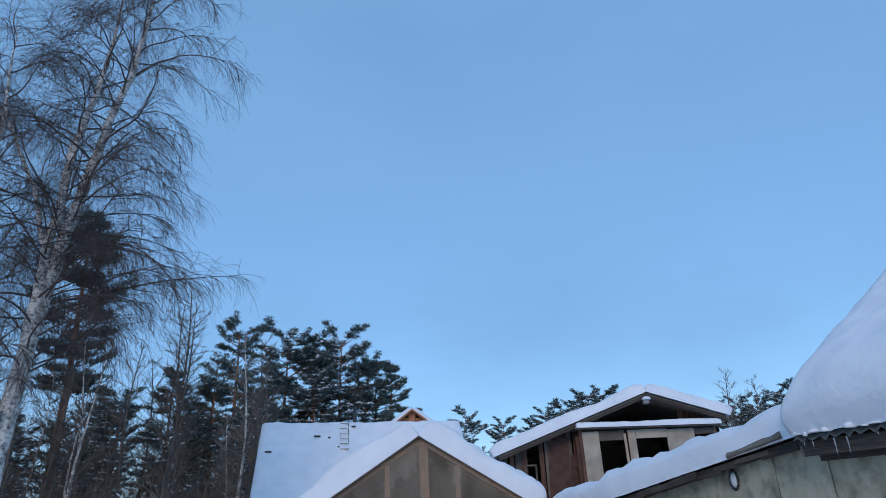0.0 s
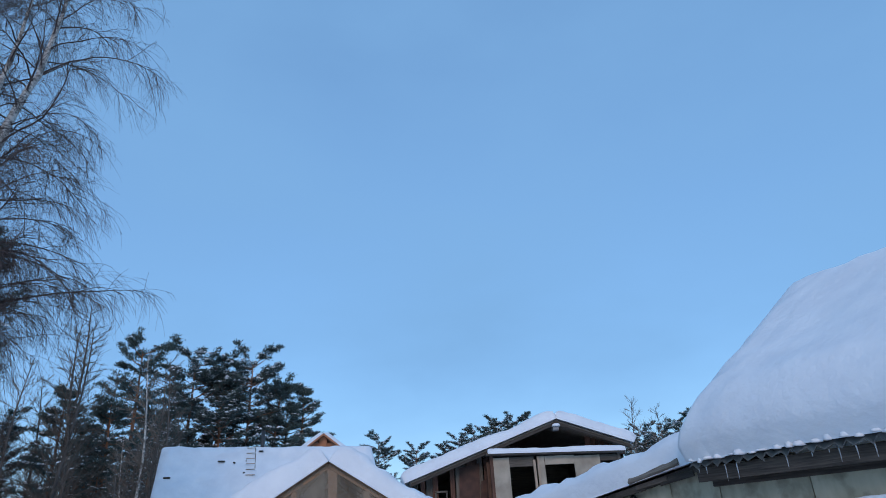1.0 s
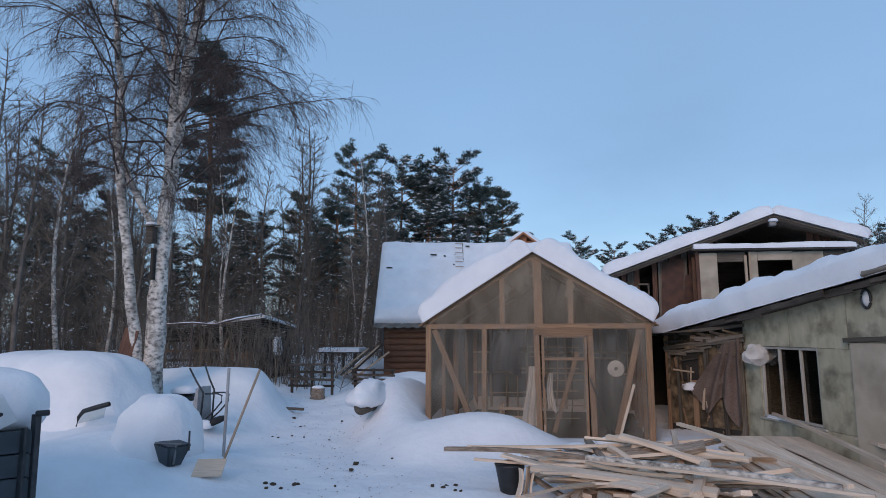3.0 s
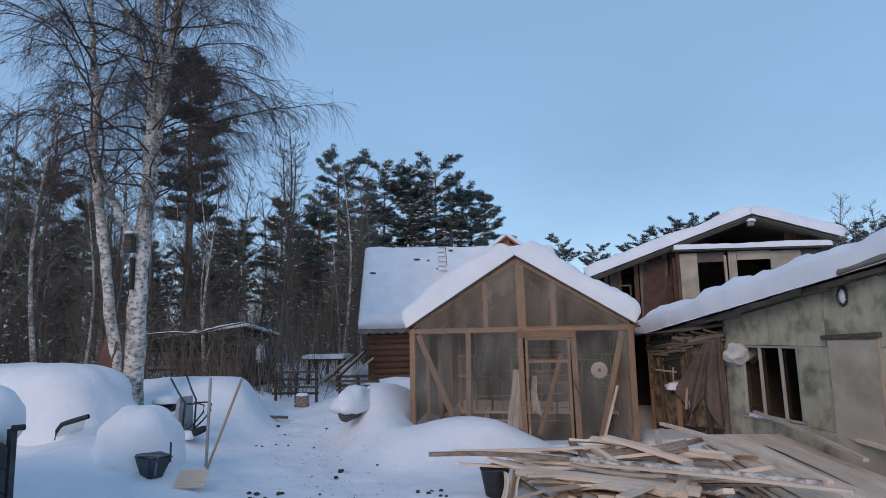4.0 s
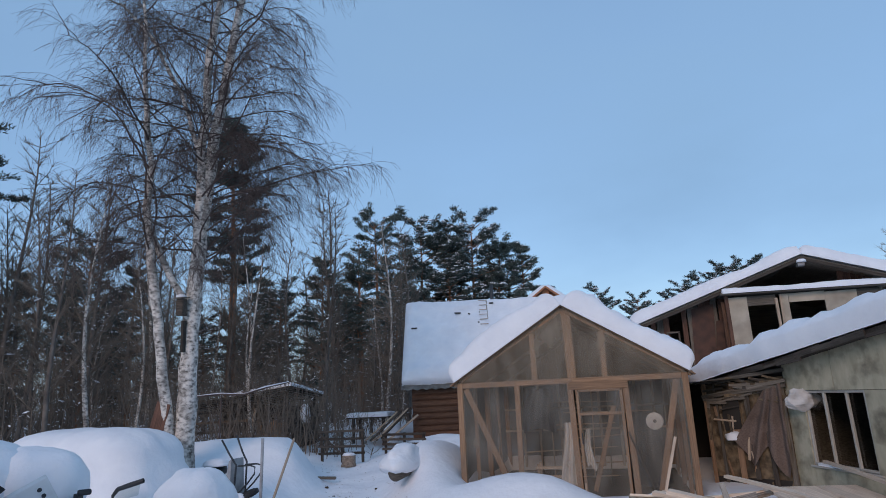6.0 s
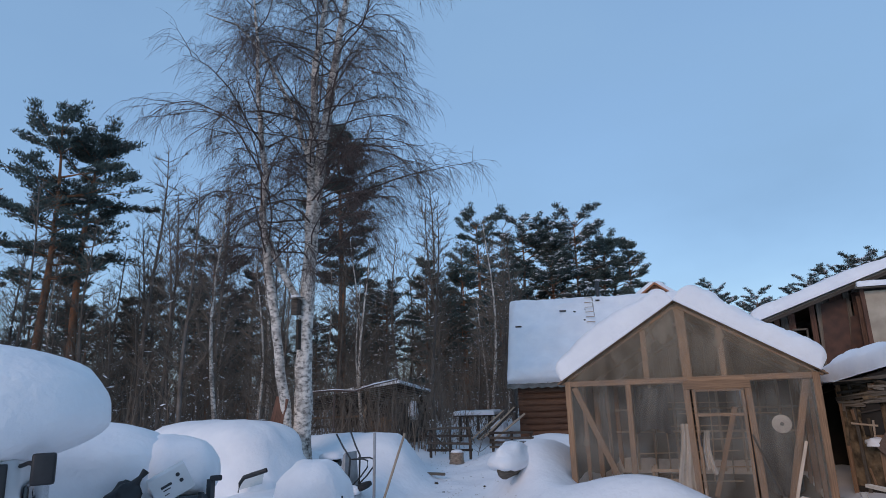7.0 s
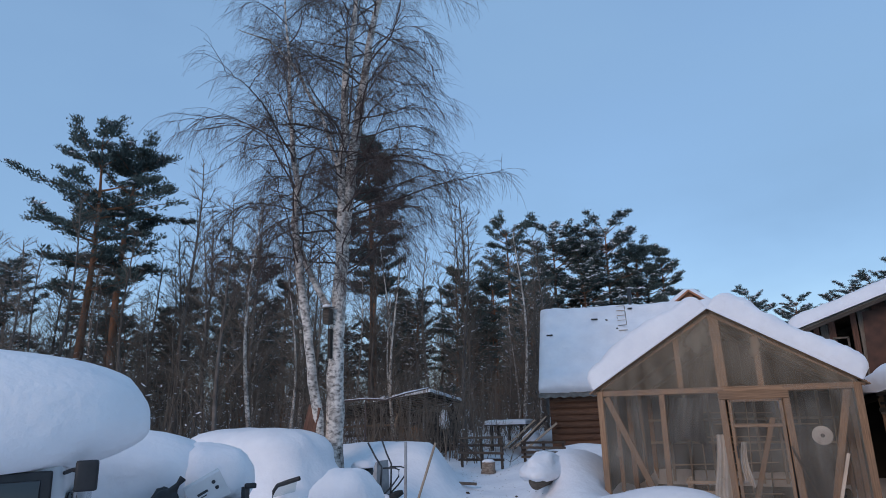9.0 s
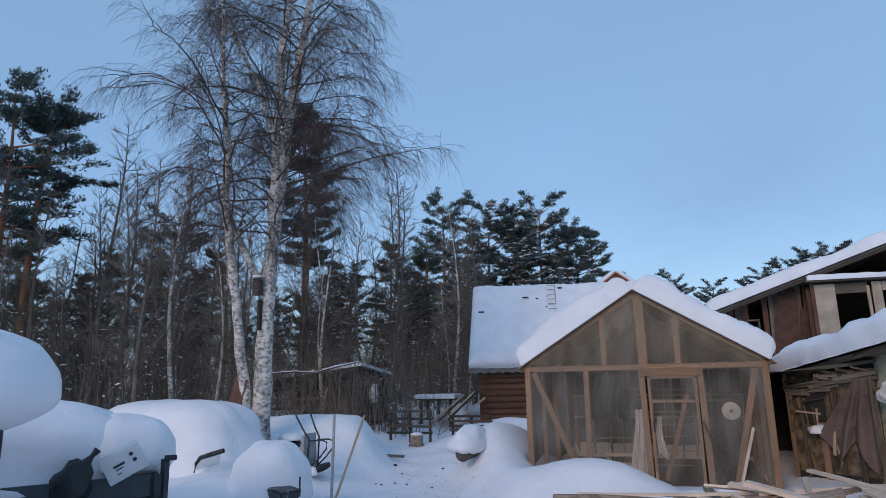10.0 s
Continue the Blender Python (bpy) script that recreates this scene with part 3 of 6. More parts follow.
def far_house():
    m = pose(-2.45, 33.5, -0.25, 0, 0, 8)
    t = thing("far_house", "distant house with a new orange board gable", "house", m)
    a = Acc()
    a.box((0, 4, 2.6), (5.2, 7.9, 5.2))
    part("wall", a, t, "", None, ORANGE_WOOD)
    for i in range(13):
        x = -2.4 + i * 0.4
        top = 7.45 - abs(x) * 0.76
        if top > 5.3:
            beam("gable_board", t, m @ Vector((x, -0.02, 5.1)), m @ Vector((x, -0.02, top)), 0.38, 0.04, ORANGE_WOOD, (0, 1, 0))
    for s in (-1, 1):
        U = Vector((s * 3.1, 0, -2.36))
        n = Vector((2.36 * s, 0, 3.1)) if s > 0 else Vector((-2.36, 0, 3.1))
        b = Acc()
        b.box((0, 0, 0), (8.6, U.length, 0.08))
        part("roof", b, t, "", along(m @ (Vector((0, -0.4, 7.55)) + U / 2), m @ (Vector((0, 8.2, 7.55)) + U / 2), m.to_3x3() @ n), ORANGE_WOOD)
        sl = snow_slab(m @ Vector((0, -0.4, 7.6)), m.to_3x3() @ U, m.to_3x3() @ Vector((0, 8.6, 0)), m.to_3x3() @ n, 0.2, 0.2, 12, 20, 0.02, 0.03)
        whole("roof_snow", sl, "snow on the distant house roof", "snow", None, SNOW, smooth=True)


far_house()

# ---- barn with the boarded loft ----


def barn():
    t = thing("barn", "patched two-storey barn with open dark window holes", "barn", pose(4.2, 15, 0))
    peak, le, re = Vector((5.14, 15.0, 4.60)), Vector((1.50, 15.0, 3.30)), Vector((6.95, 15.0, 3.98))

    def roof_z(x):
        if x < peak.x:
            return le.z + (x - le.x) / (peak.x - le.x) * (peak.z - le.z)
        return peak.z + (x - peak.x) / (re.x - peak.x) * (re.z - peak.z)
    # front boards of the lower left part, uneven widths
    x, r = 1.75, random.Random(3)
    while x < 3.42:
        w = r.uniform(0.10, 0.2)
        mat = r.choice([GREY_WOOD, RED_WOOD, GREY_WOOD, RED_WOOD])
        if not 2.18 < x < 2.34:
            beam("board", t, (x + w / 2, 15.0 + r.uniform(-0.02, 0.02), 0), (x + w / 2 + r.uniform(-0.02, 0.02), 15.0, roof_z(x + w / 2) - 0.05), w - 0.012, 0.03, mat, (0, 1, 0))
        x += w
    # rusty sheets nailed over the boards
    for (xa, xb, z0, z1, lean) in ((2.62, 3.12, 1.6, 3.62, 0.10), (3.02, 3.36, 1.2, 3.3, 0.22)):
        a = Acc()
        a.face((xa, 14.955, z0), (xb, 14.955, z0), (xb + lean, 14.94, z1 + 0.1), (xa + lean, 14.94, z1))
        a.face((xa, 14.965, z0), (xa + lean, 14.95, z1), (xb + lean, 14.95, z1 + 0.1), (xb, 14.965, z0))
        part("rusty_sheet", a, t, "rust-brown metal sheet", Matrix(), RUST)
    # gable boards over the loft, open in the middle
    x = 3.5
    while x < 6.9:
        w = r.uniform(0.10, 0.16)
        if not 3.95 < x < 5.95:
            beam("board", t, (x + w / 2, 15.02, 3.8), (x + w / 2, 15.02, roof_z(x + w / 2) - 0.02), w - 0.012, 0.03, RED_WOOD if x > 5.9 else GREY_WOOD, (0, 1, 0))
        x += w
    a = Acc()
    a.face((1.7, 15.1, 0), (1.7, 20.5, 0), (1.7, 20.5, 3.4), (1.7, 15.1, 3.4))
    a.face((6.95, 15.1, 0), (6.95, 20.5, 0), (6.95, 20.5, 4.05), (6.95, 15.1, 4.05))
    a.face((1.7, 20.5, 0), (6.95, 20.5, 0), (6.95, 20.5, 4.05), (peak.x, 20.5, 4.7), (1.7, 20.5, 3.4))
    a.face((1.7, 15.1, 2.1), (6.95, 15.1, 2.1), (6.95, 20.5, 2.1), (1.7, 20.5, 2.1))
    part("back_wall", a, t, "", Matrix(), GREY_WOOD)
    # the loft box
    yb = 14.55

    def panel(x0, x1, z0, z1, mat=BOARD):
        b = Acc()
        b.box((0, 0, 0), (x1 - x0, 0.035, z1 - z0))
        part("panel", b, t, "", pose((x0 + x1) / 2, yb, (z0 + z1) / 2, 0, R.uniform(-0.6, 0.6), 0), mat)
    panel(3.50, 3.90, 1.6, 3.78)
    panel(3.90, 4.50, 3.56, 3.78, GREY_WOOD)
    panel(3.90, 4.50, 1.6, 2.55)
    panel(4.60, 4.77, 1.6, 3.78)
    panel(4.77, 5.50, 3.58, 3.78)
    panel(4.77, 5.50, 1.6, 2.9)
    panel(5.50, 6.15, 1.6, 3.76)
    panel(6.15, 6.6, 3.62, 3.76, GREY_WOOD)
    panel(6.15, 6.6, 1.6, 3.35)
    beam("window_post", t, (4.52, yb - 0.03, 2.4), (4.50, yb - 0.03, 3.7), 0.06, 0.06, TIMBER_PALE, (0, 1, 0))
    beam("window_post", t, (4.60, yb - 0.02, 2.4), (4.60, yb - 0.02, 3.78), 0.05, 0.05, TIMBER_PALE, (0, 1, 0))
    beam("loft_post", t, (3.48, yb, 1.6), (3.46, yb, 3.85), 0.08, 0.08, RED_WOOD, (0, 1, 0))
    beam("loft_post", t, (3.40, yb + 0.1, 1.5), (3.40, yb + 0.1, 3.7), 0.10, 0.06, LOG_WOOD, (0, 1, 0))
    beam("loft_post", t, (6.62, yb, 1.6), (6.62, yb, 3.85), 0.08, 0.08, GREY_WOOD, (0, 1, 0))
    for x in (3.5, 6.6):
        b = Acc()
        b.box((0, 0, 0), (0.03, 0.5, 2.1))
        part("side_board", b, t, "", pose(x, yb + 0.28, 2.72), GREY_WOOD)
    b = Acc()
    b.box((0, 0, 0), (3.4, 0.75, 0.05))
    part("ledge", b, t, "", pose(5.02, yb + 0.15, 3.83, 0, 0.8, 0), GREY_WOOD)
    sl = snow_slab((3.36, yb - 0.26, 3.86), (3.38, 0, -0.05), (0, 0.72, 0.02), (0, 0, 1), 0.13, 0.10, 40, 12, 0.02, 0.03, seed=5)
    whole("ledge_snow", sl, "strip of snow on the barn's loft ledge", "snow", None, SNOW, smooth=True)
    # roof planes, fascia boards and snow
    for (e, seed) in ((le, 1.0), (re, 2.0)):
        U = e - peak
        n = Vector((-U.z, 0, U.x)) if U.x > 0 else Vector((U.z, 0, -U.x))
        b = Acc()
        b.box((0, 0, 0), (6.4, U.length, 0.06))
        part("roof", b, t, "", along(peak + U / 2 + Vector((0, -0.5, 0)), peak + U / 2 + Vector((0, 5.9, 0)), n), GREY_WOOD)
        beam("fascia", t, peak + Vector((0, -0.52, -0.06)), e + Vector((0, -0.52, -0.06)), 0.035, 0.07, DARK_WOOD)
        sl = snow_slab(peak + Vector((0, -0.6, 0.04)), U * 1.04, (0, 6.5, 0), n, 0.26, 0.16, 40, 34, 0.03, 0.06, seed=seed)
        whole("roof_snow", sl, "deep snow on the barn roof", "snow", None, SNOW, smooth=True)
    # lamp under the peak
    lamp = thing("gable_lamp", "small snow-capped lamp under the barn gable", "lamp", pose(5.10, 14.4, 4.40))
    b = Acc()
    b.box((0, 0.05, 0), (0.14, 0.16, 0.10), None, 0.02)
    part("housing", b, lamp, "", None, STEEL)
    part("snow", snow_lump((0.02, 0.03, 0.07), (0.1, 0.1, 0.06), 4.0, 0.3, 14), lamp, "snow cap", None, SNOW, True)
    beam("bracket", lamp, (5.10, 14.42, 4.43), (5.10, 15.02, 4.46), 0.03, 0.03, DARK_STEEL)
    # tall window frame hung on the lower boards
    fr = thing("old_window_frame", "grey old window frame leaning on the barn", "window frame", pose(2.3, 14.93, 1.9))
    for p, q2 in (((2.12, 1.6), (2.12, 3.1)), ((2.38, 1.6), (2.38, 3.1)), ((2.1, 3.1), (2.4, 3.1)), ((2.1, 2.35), (2.4, 2.35)), ((2.1, 1.6), (2.4, 1.6))):
        beam("bar", fr, (p[0], 14.93, p[1]), (q2[0], 14.93, q2[1]), 0.04, 0.04, GREY_WOOD, (0, 1, 0))


barn()

# ---- workshop: main part and lower annexe ----
WO, WU, WN = Vector((3.5, 10.5, 0)), Vector((0.361, -0.9326, 0)), Vector((-0.9326, -0.361, 0))


def Wk(s, n, z):
    """A place along the workshop wall: s towards the yard, n out from the wall."""
    return WO + WU * s + WN * n + Vector((0, 0, z))


def wall_pose(s, n, z):
    m = Matrix((WU, -WN, Vector((0, 0, 1)))).transposed().to_4x4()
    m.translation = Wk(s, n, z)
    return m


def workshop():
    t = thing("workshop", "grey-green panelled workshop with a snow-heavy slate roof", "workshop", wall_pose(0, 0, 0))

    def panel(s0, s1, z0, z1, n=0.0, mat=PANEL, name="wall_panel", thick=0.04, z1b=None):
        a = Acc()
        z1b = z1 if z1b is None else z1b
        pts = [(s0, z0), (s1, z0), (s1, z1b), (s0, z1)]
        f = [Vector((s, -thick, z)) for s, z in pts]
        b = [Vector((s, 0, z)) for s, z in pts]
        a.face(*f)
        a.face(*reversed(b))
        for i in range(4):
            j = (i + 1) % 4
            a.face(f[i], b[i], b[j], f[j])
        return part(name, a, t, "", wall_pose(0, n, 0), mat)
    top = lambda s: 2.17 + 0.148 * s
    g = 0.014
    # upper course of panels following the slope, then round the window and the door
    cuts = [0.0, 1.15, 2.3, 3.4, 4.2]
    for a, b in zip(cuts, cuts[1:]):
        panel(a, b - g, 1.735, top(a), 0, PANEL, z1b=top(b))
    panel(0.0, 0.42, 0, 1.73)
    panel(0.426, 2.35, 0, 0.60)
    panel(1.72, 2.35, 0.606, 1.73, 0.004)
    panel(2.356, 3.12, 0.0, 1.82, 0.03, BOARD, "door_board")
    panel(3.126, 4.2, 0, 1.73)
    s = 4.206
    while s < 13:
        panel(s, s + 1.2 - g, 0, 1.55)
        panel(s, s + 1.2 - g, 1.556, 2.75)
        s += 1.2
    beam("door_head", t, Wk(2.26, 0.07, 1.85), Wk(3.2, 0.07, 1.89), 0.05, 0.06, GREY_WOOD)
    beam("door_post", t, Wk(3.15, 0.04, 0), Wk(3.14, 0.04, 1.84), 0.05, 0.05, TIMBER_PALE, WN)
    # dark room behind the window
    a = Acc()
    for q4 in (((0.2, -1.5, 0), (2.4, -1.5, 0), (2.4, -1.5, 2.2), (0.2, -1.5, 2.2)), ((0.2, -0.06, 0.0), (0.2, -1.5, 0.0), (0.2, -1.5, 2.2), (0.2, -0.06, 2.2)),
               ((2.4, -0.06, 0), (2.4, -1.5, 0), (2.4, -1.5, 2.2), (2.4, -0.06, 2.2)), ((0.2, -0.06, 0), (2.4, -0.06, 0), (2.4, -1.5, 0), (0.2, -1.5, 0)),
               ((0.2, -0.06, 2.2), (2.4, -0.06, 2.2), (2.4, -1.5, 2.2), (0.2, -1.5, 2.2))):
        a.face(*(Wk(*p) for p in q4))
    part("inner_wall", a, t, "", Matrix(), GREY_WOOD)
    # window
    w = beam("window", t, Wk(0.42, -0.05, 0.62), Wk(1.72, -0.05, 0.62), 0.08, 0.04, TIMBER_PALE, (0, 0, 1), "white-framed window with two mullions")
    F = material("old_white_paint", (0.34, 0.32, 0.28), (0.52, 0.50, 0.46), 5.0, 0.6, 0.3, (1, 8, 8), stain=(0.3, 0.26, 0.2), stain_amount=0.5)
    for n, p, q2 in (("frame_bar", (0.44, 0.62), (0.44, 1.73)), ("frame_bar", (0.87, 0.63), (0.85, 1.71)), ("frame_bar", (1.35, 0.63), (1.32, 1.71)), ("frame_bar", (1.70, 0.62), (1.68, 1.73)),
                     ("frame_bar", (0.42, 0.64), (1.72, 0.64)), ("frame_bar", (0.42, 1.71), (1.72, 1.71))):
        beam(n, w, Wk(p[0], 0.0, p[1]), Wk(q2[0], 0.0, q2[1]), 0.038, 0.045, F, WN)
    for s0, s1 in ((0.46, 0.86), (0.87, 1.33), (1.34, 1.68)):
        b = Acc()
        b.face(Wk(s0, -0.03, 0.65), Wk(s1, -0.03, 0.65), Wk(s1, -0.03, 1.70), Wk(s0, -0.03, 1.70))
        pane = part("pane", b, w, "", Matrix(), GLASS)
        pane.visible_shadow = False
    beam("sill", w, Wk(0.38, 0.04, 0.60), Wk(1.8, 0.04, 0.60), 0.06, 0.03, F)
    sl = snow_slab(Wk(0.55, 0.02, 0.617), WU * 0.5, WN * 0.05, (0, 0, 1), 0.04, 0.04, 16, 6, 0.01, 0.01)
    whole("sill_snow", sl, "thin snow on the workshop window sill", "snow", None, SNOW, smooth=True)
    # annexe roof
    A, B, C, D = Wk(-2.32, 0.45, 1.853), Wk(4.25, 0.113, 2.828), Wk(4.25, -4, 3.0), Wk(-2.32, -4, 2.0)
    U, V = B - A, D - A
    n = U.cross(V)
    n = n if n.z > 0 else -n
    a = Acc()
    for dz in (0, -0.07):
        k = [p + Vector((0, 0, dz)) for p in (A, B, C, D)]
        a.face(*(k if dz == 0 else reversed(k)))
    for p, q2 in ((A, B), (B, C), (C, D), (D, A)):
        a.face(p, p - Vector((0, 0, 0.07)), q2 - Vector((0, 0, 0.07)), q2)
    part("annexe_roof", a, t, "", Matrix(), DARK_WOOD)
    r = random.Random(5)
    for i in range(15):
        f0, f1 = i / 15, (i + 1.3) / 15
        p, q2 = A + U * f0, A + U * min(1, f1)
        o = Vector((0, 0, -0.04 - r.uniform(0, 0.05))) + WN * r.uniform(0.0, 0.05)
        beam("fascia_board", t, p + o, q2 + o + Vector((0, 0, r.uniform(-0.03, 0.02))), 0.025, r.uniform(0.04, 0.10), DARK_WOOD)
    sl = snow_slab(A + WN * 0.06 + Vector((0, 0, 0.02)), U, V, n, 0.42, 0.30, 60, 36, 0.06, 0.08, seed=21)
    whole("roof_snow", sl, "heavy rounded snow on the workshop annexe roof", "snow", None, SNOW, smooth=True)
    b = Acc()
    b.box((0, 0, 0), (0.95, 0.24, 0.045), None, 0.01)
    whole("loose_board", b, "grey board stuck out of the roof snow", "board", along(Wk(2.75, 0.20, 2.74), Wk(3.85, 0.17, 2.92), WN + Vector((0, 0, 0.6))), GREY_WOOD)
    # main roof in wavy slate, rising from the eave to a ridge
    s0, s1, ne, nr, ze, zr = 4.15, 13.2, 0.42, -2.5, 2.74, 4.85
    a = Acc()
    k = 150
    for i in range(k + 1):
        s = s0 + (s1 - s0) * i / k
        dz = 0.035 * math.sin(i * math.pi / 1.25)
        for (nn, z) in ((ne, ze), (nr, zr)):
            a.v.append(tuple(Wk(s, nn, z + dz)))
        for (nn, z) in ((ne, ze - 0.012), (nr, zr - 0.012)):
            a.v.append(tuple(Wk(s, nn, z + dz)))
    for i in range(k):
        j = 4 * i
        a.f += [(j, j + 4, j + 5, j + 1), (j + 3, j + 7, j + 6, j + 2), (j, j + 2, j + 6, j + 4)]
    part("slate_roof", a, t, "wavy grey slate roof", Matrix(), SLATE, True)
    a = Acc()
    a.face(Wk(s0, nr, zr), Wk(s1, nr, zr), Wk(s1, -5.4, ze), Wk(s0, -5.4, ze))
    a.face(Wk(s0 + 0.05, 0, 2.6), Wk(s0 + 0.05, nr, zr - 0.05), Wk(s0 + 0.05, -5.2, 2.6))
    a.face(Wk(s0 + 0.05, 0, 0), Wk(s0 + 0.05, 0, 2.7), Wk(s0 + 0.05, -5.2, 2.7), Wk(s0 + 0.05, -5.2, 0))
    a.face(Wk(s1, 0, 0), Wk(s1, 0, 2.7), Wk(s1, -5.2, 2.7), Wk(s1, -5.2, 0))
    a.face(Wk(-1.2, -4, 0), Wk(s1, -5.2, 0), Wk(s1, -5.2, 2.7), Wk(-1.2, -4, 2.0))
    part("back_wall", a, t, "", Matrix(), PANEL)
    beam("eave_board", t, Wk(s0, 0.30, ze - 0.10), Wk(s1, 0.30, ze - 0.10), 0.03, 0.16, DARK_WOOD)
    beam("eave_board", t, Wk(s0, 0.05, ze - 0.16), Wk(s1, 0.05, ze - 0.16), 0.08, 0.14, DARK_WOOD)
    U = WU * (s1 - s0)
    V = Wk(s0, nr, zr) - Wk(s0, ne, ze)
    n = V.cross(U)
    n = n if n.z > 0 else -n
    sl = snow_slab(Wk(s0, ne + 0.02, ze + 0.05), U, V * 1.06, n, 0.62, 0.62, 90, 40, 0.02, 0.05, seed=31, swell=0.07)
    whole("roof_snow", sl, "very deep snow on the workshop slate roof", "snow", None, SNOW, smooth=True)
    # crumbs of snow hanging on the wave ends
    a = Acc()
    for i in range(46):
        s = s0 + 0.05 + i * 0.15
        l = snow_lump(Wk(s + r.uniform(-0.02, 0.02), ne + 0.03, ze + 0.05 + r.uniform(-0.02, 0.01)), (r.uniform(0.02, 0.085), r.uniform(0.03, 0.06), r.uniform(0.015, 0.06)), i * 1.7, n=8)
        kk = len(a.v)
        a.v += l.v
        a.f += [tuple(x + kk for x in f) for f in l.f]
    whole("eave_snow", a, "crumbs of snow clinging to the slate eave", "snow", None, SNOW, kind="stuff", smooth=True)
    for i in range(44):
        s = s0 + 0.1 + i * 0.15 + r.uniform(-0.04, 0.04)
        if r.random() < 0.7:
            l = r.choice((0.03, 0.05, 0.08, 0.13, 0.18))
            a = Acc()
            a.tube([(0, 0, 0), (0.002, 0, -l * 0.5), (0, 0.002, -l)], [0.008, 0.005, 0.001], 6)
            whole("icicle", a, "clear icicle under the slate eave", "icicle", pose(*Wk(s, ne - 0.02, ze - 0.03)), ICE, group="icicles along the eave", smooth=True)
    # gutter pole with snow
    gp = thing("gutter_pole", "long wooden gutter pole under the slate eave", "gutter", pose(*Wk(7.5, 0.2, 2.2)))
    pole("pole", gp, Wk(5.35, 0.16, 2.16), Wk(11.5, 0.16, 2.42), 0.045, GREY_WOOD)
    sl = snow_slab(Wk(5.6, 0.11, 2.20), Wk(7.2, 0.11, 2.275) - Wk(5.6, 0.11, 2.20), WN * 0.09, (0, 0, 1), 0.05, 0.04, 30, 6, 0.02, 0.01)
    part("snow", sl, gp, "strip of snow", Matrix(), SNOW, True)
    # oval wall lamp
    lamp = thing("bulkhead_lamp", "oval caged bulkhead lamp on the workshop wall", "lamp", wall_pose(2.67, 0.0, 2.385))
    a = Acc()
    a.tube([(0.075 * math.cos(x), -0.06, 0.12 * math.sin(x)) for x in np.linspace(0, 2 * math.pi, 25)], [0.016] * 25, 8)
    part("rim", a, lamp, "dark rim", None, DARK_STEEL, True)
    part("glass", snow_lump((0, -0.04, 0), (0.065, 0.05, 0.105), 0, 1, 16, 0.0, 2.0), lamp, "frosted glass", None, CARD, True)
    return t


workshop()


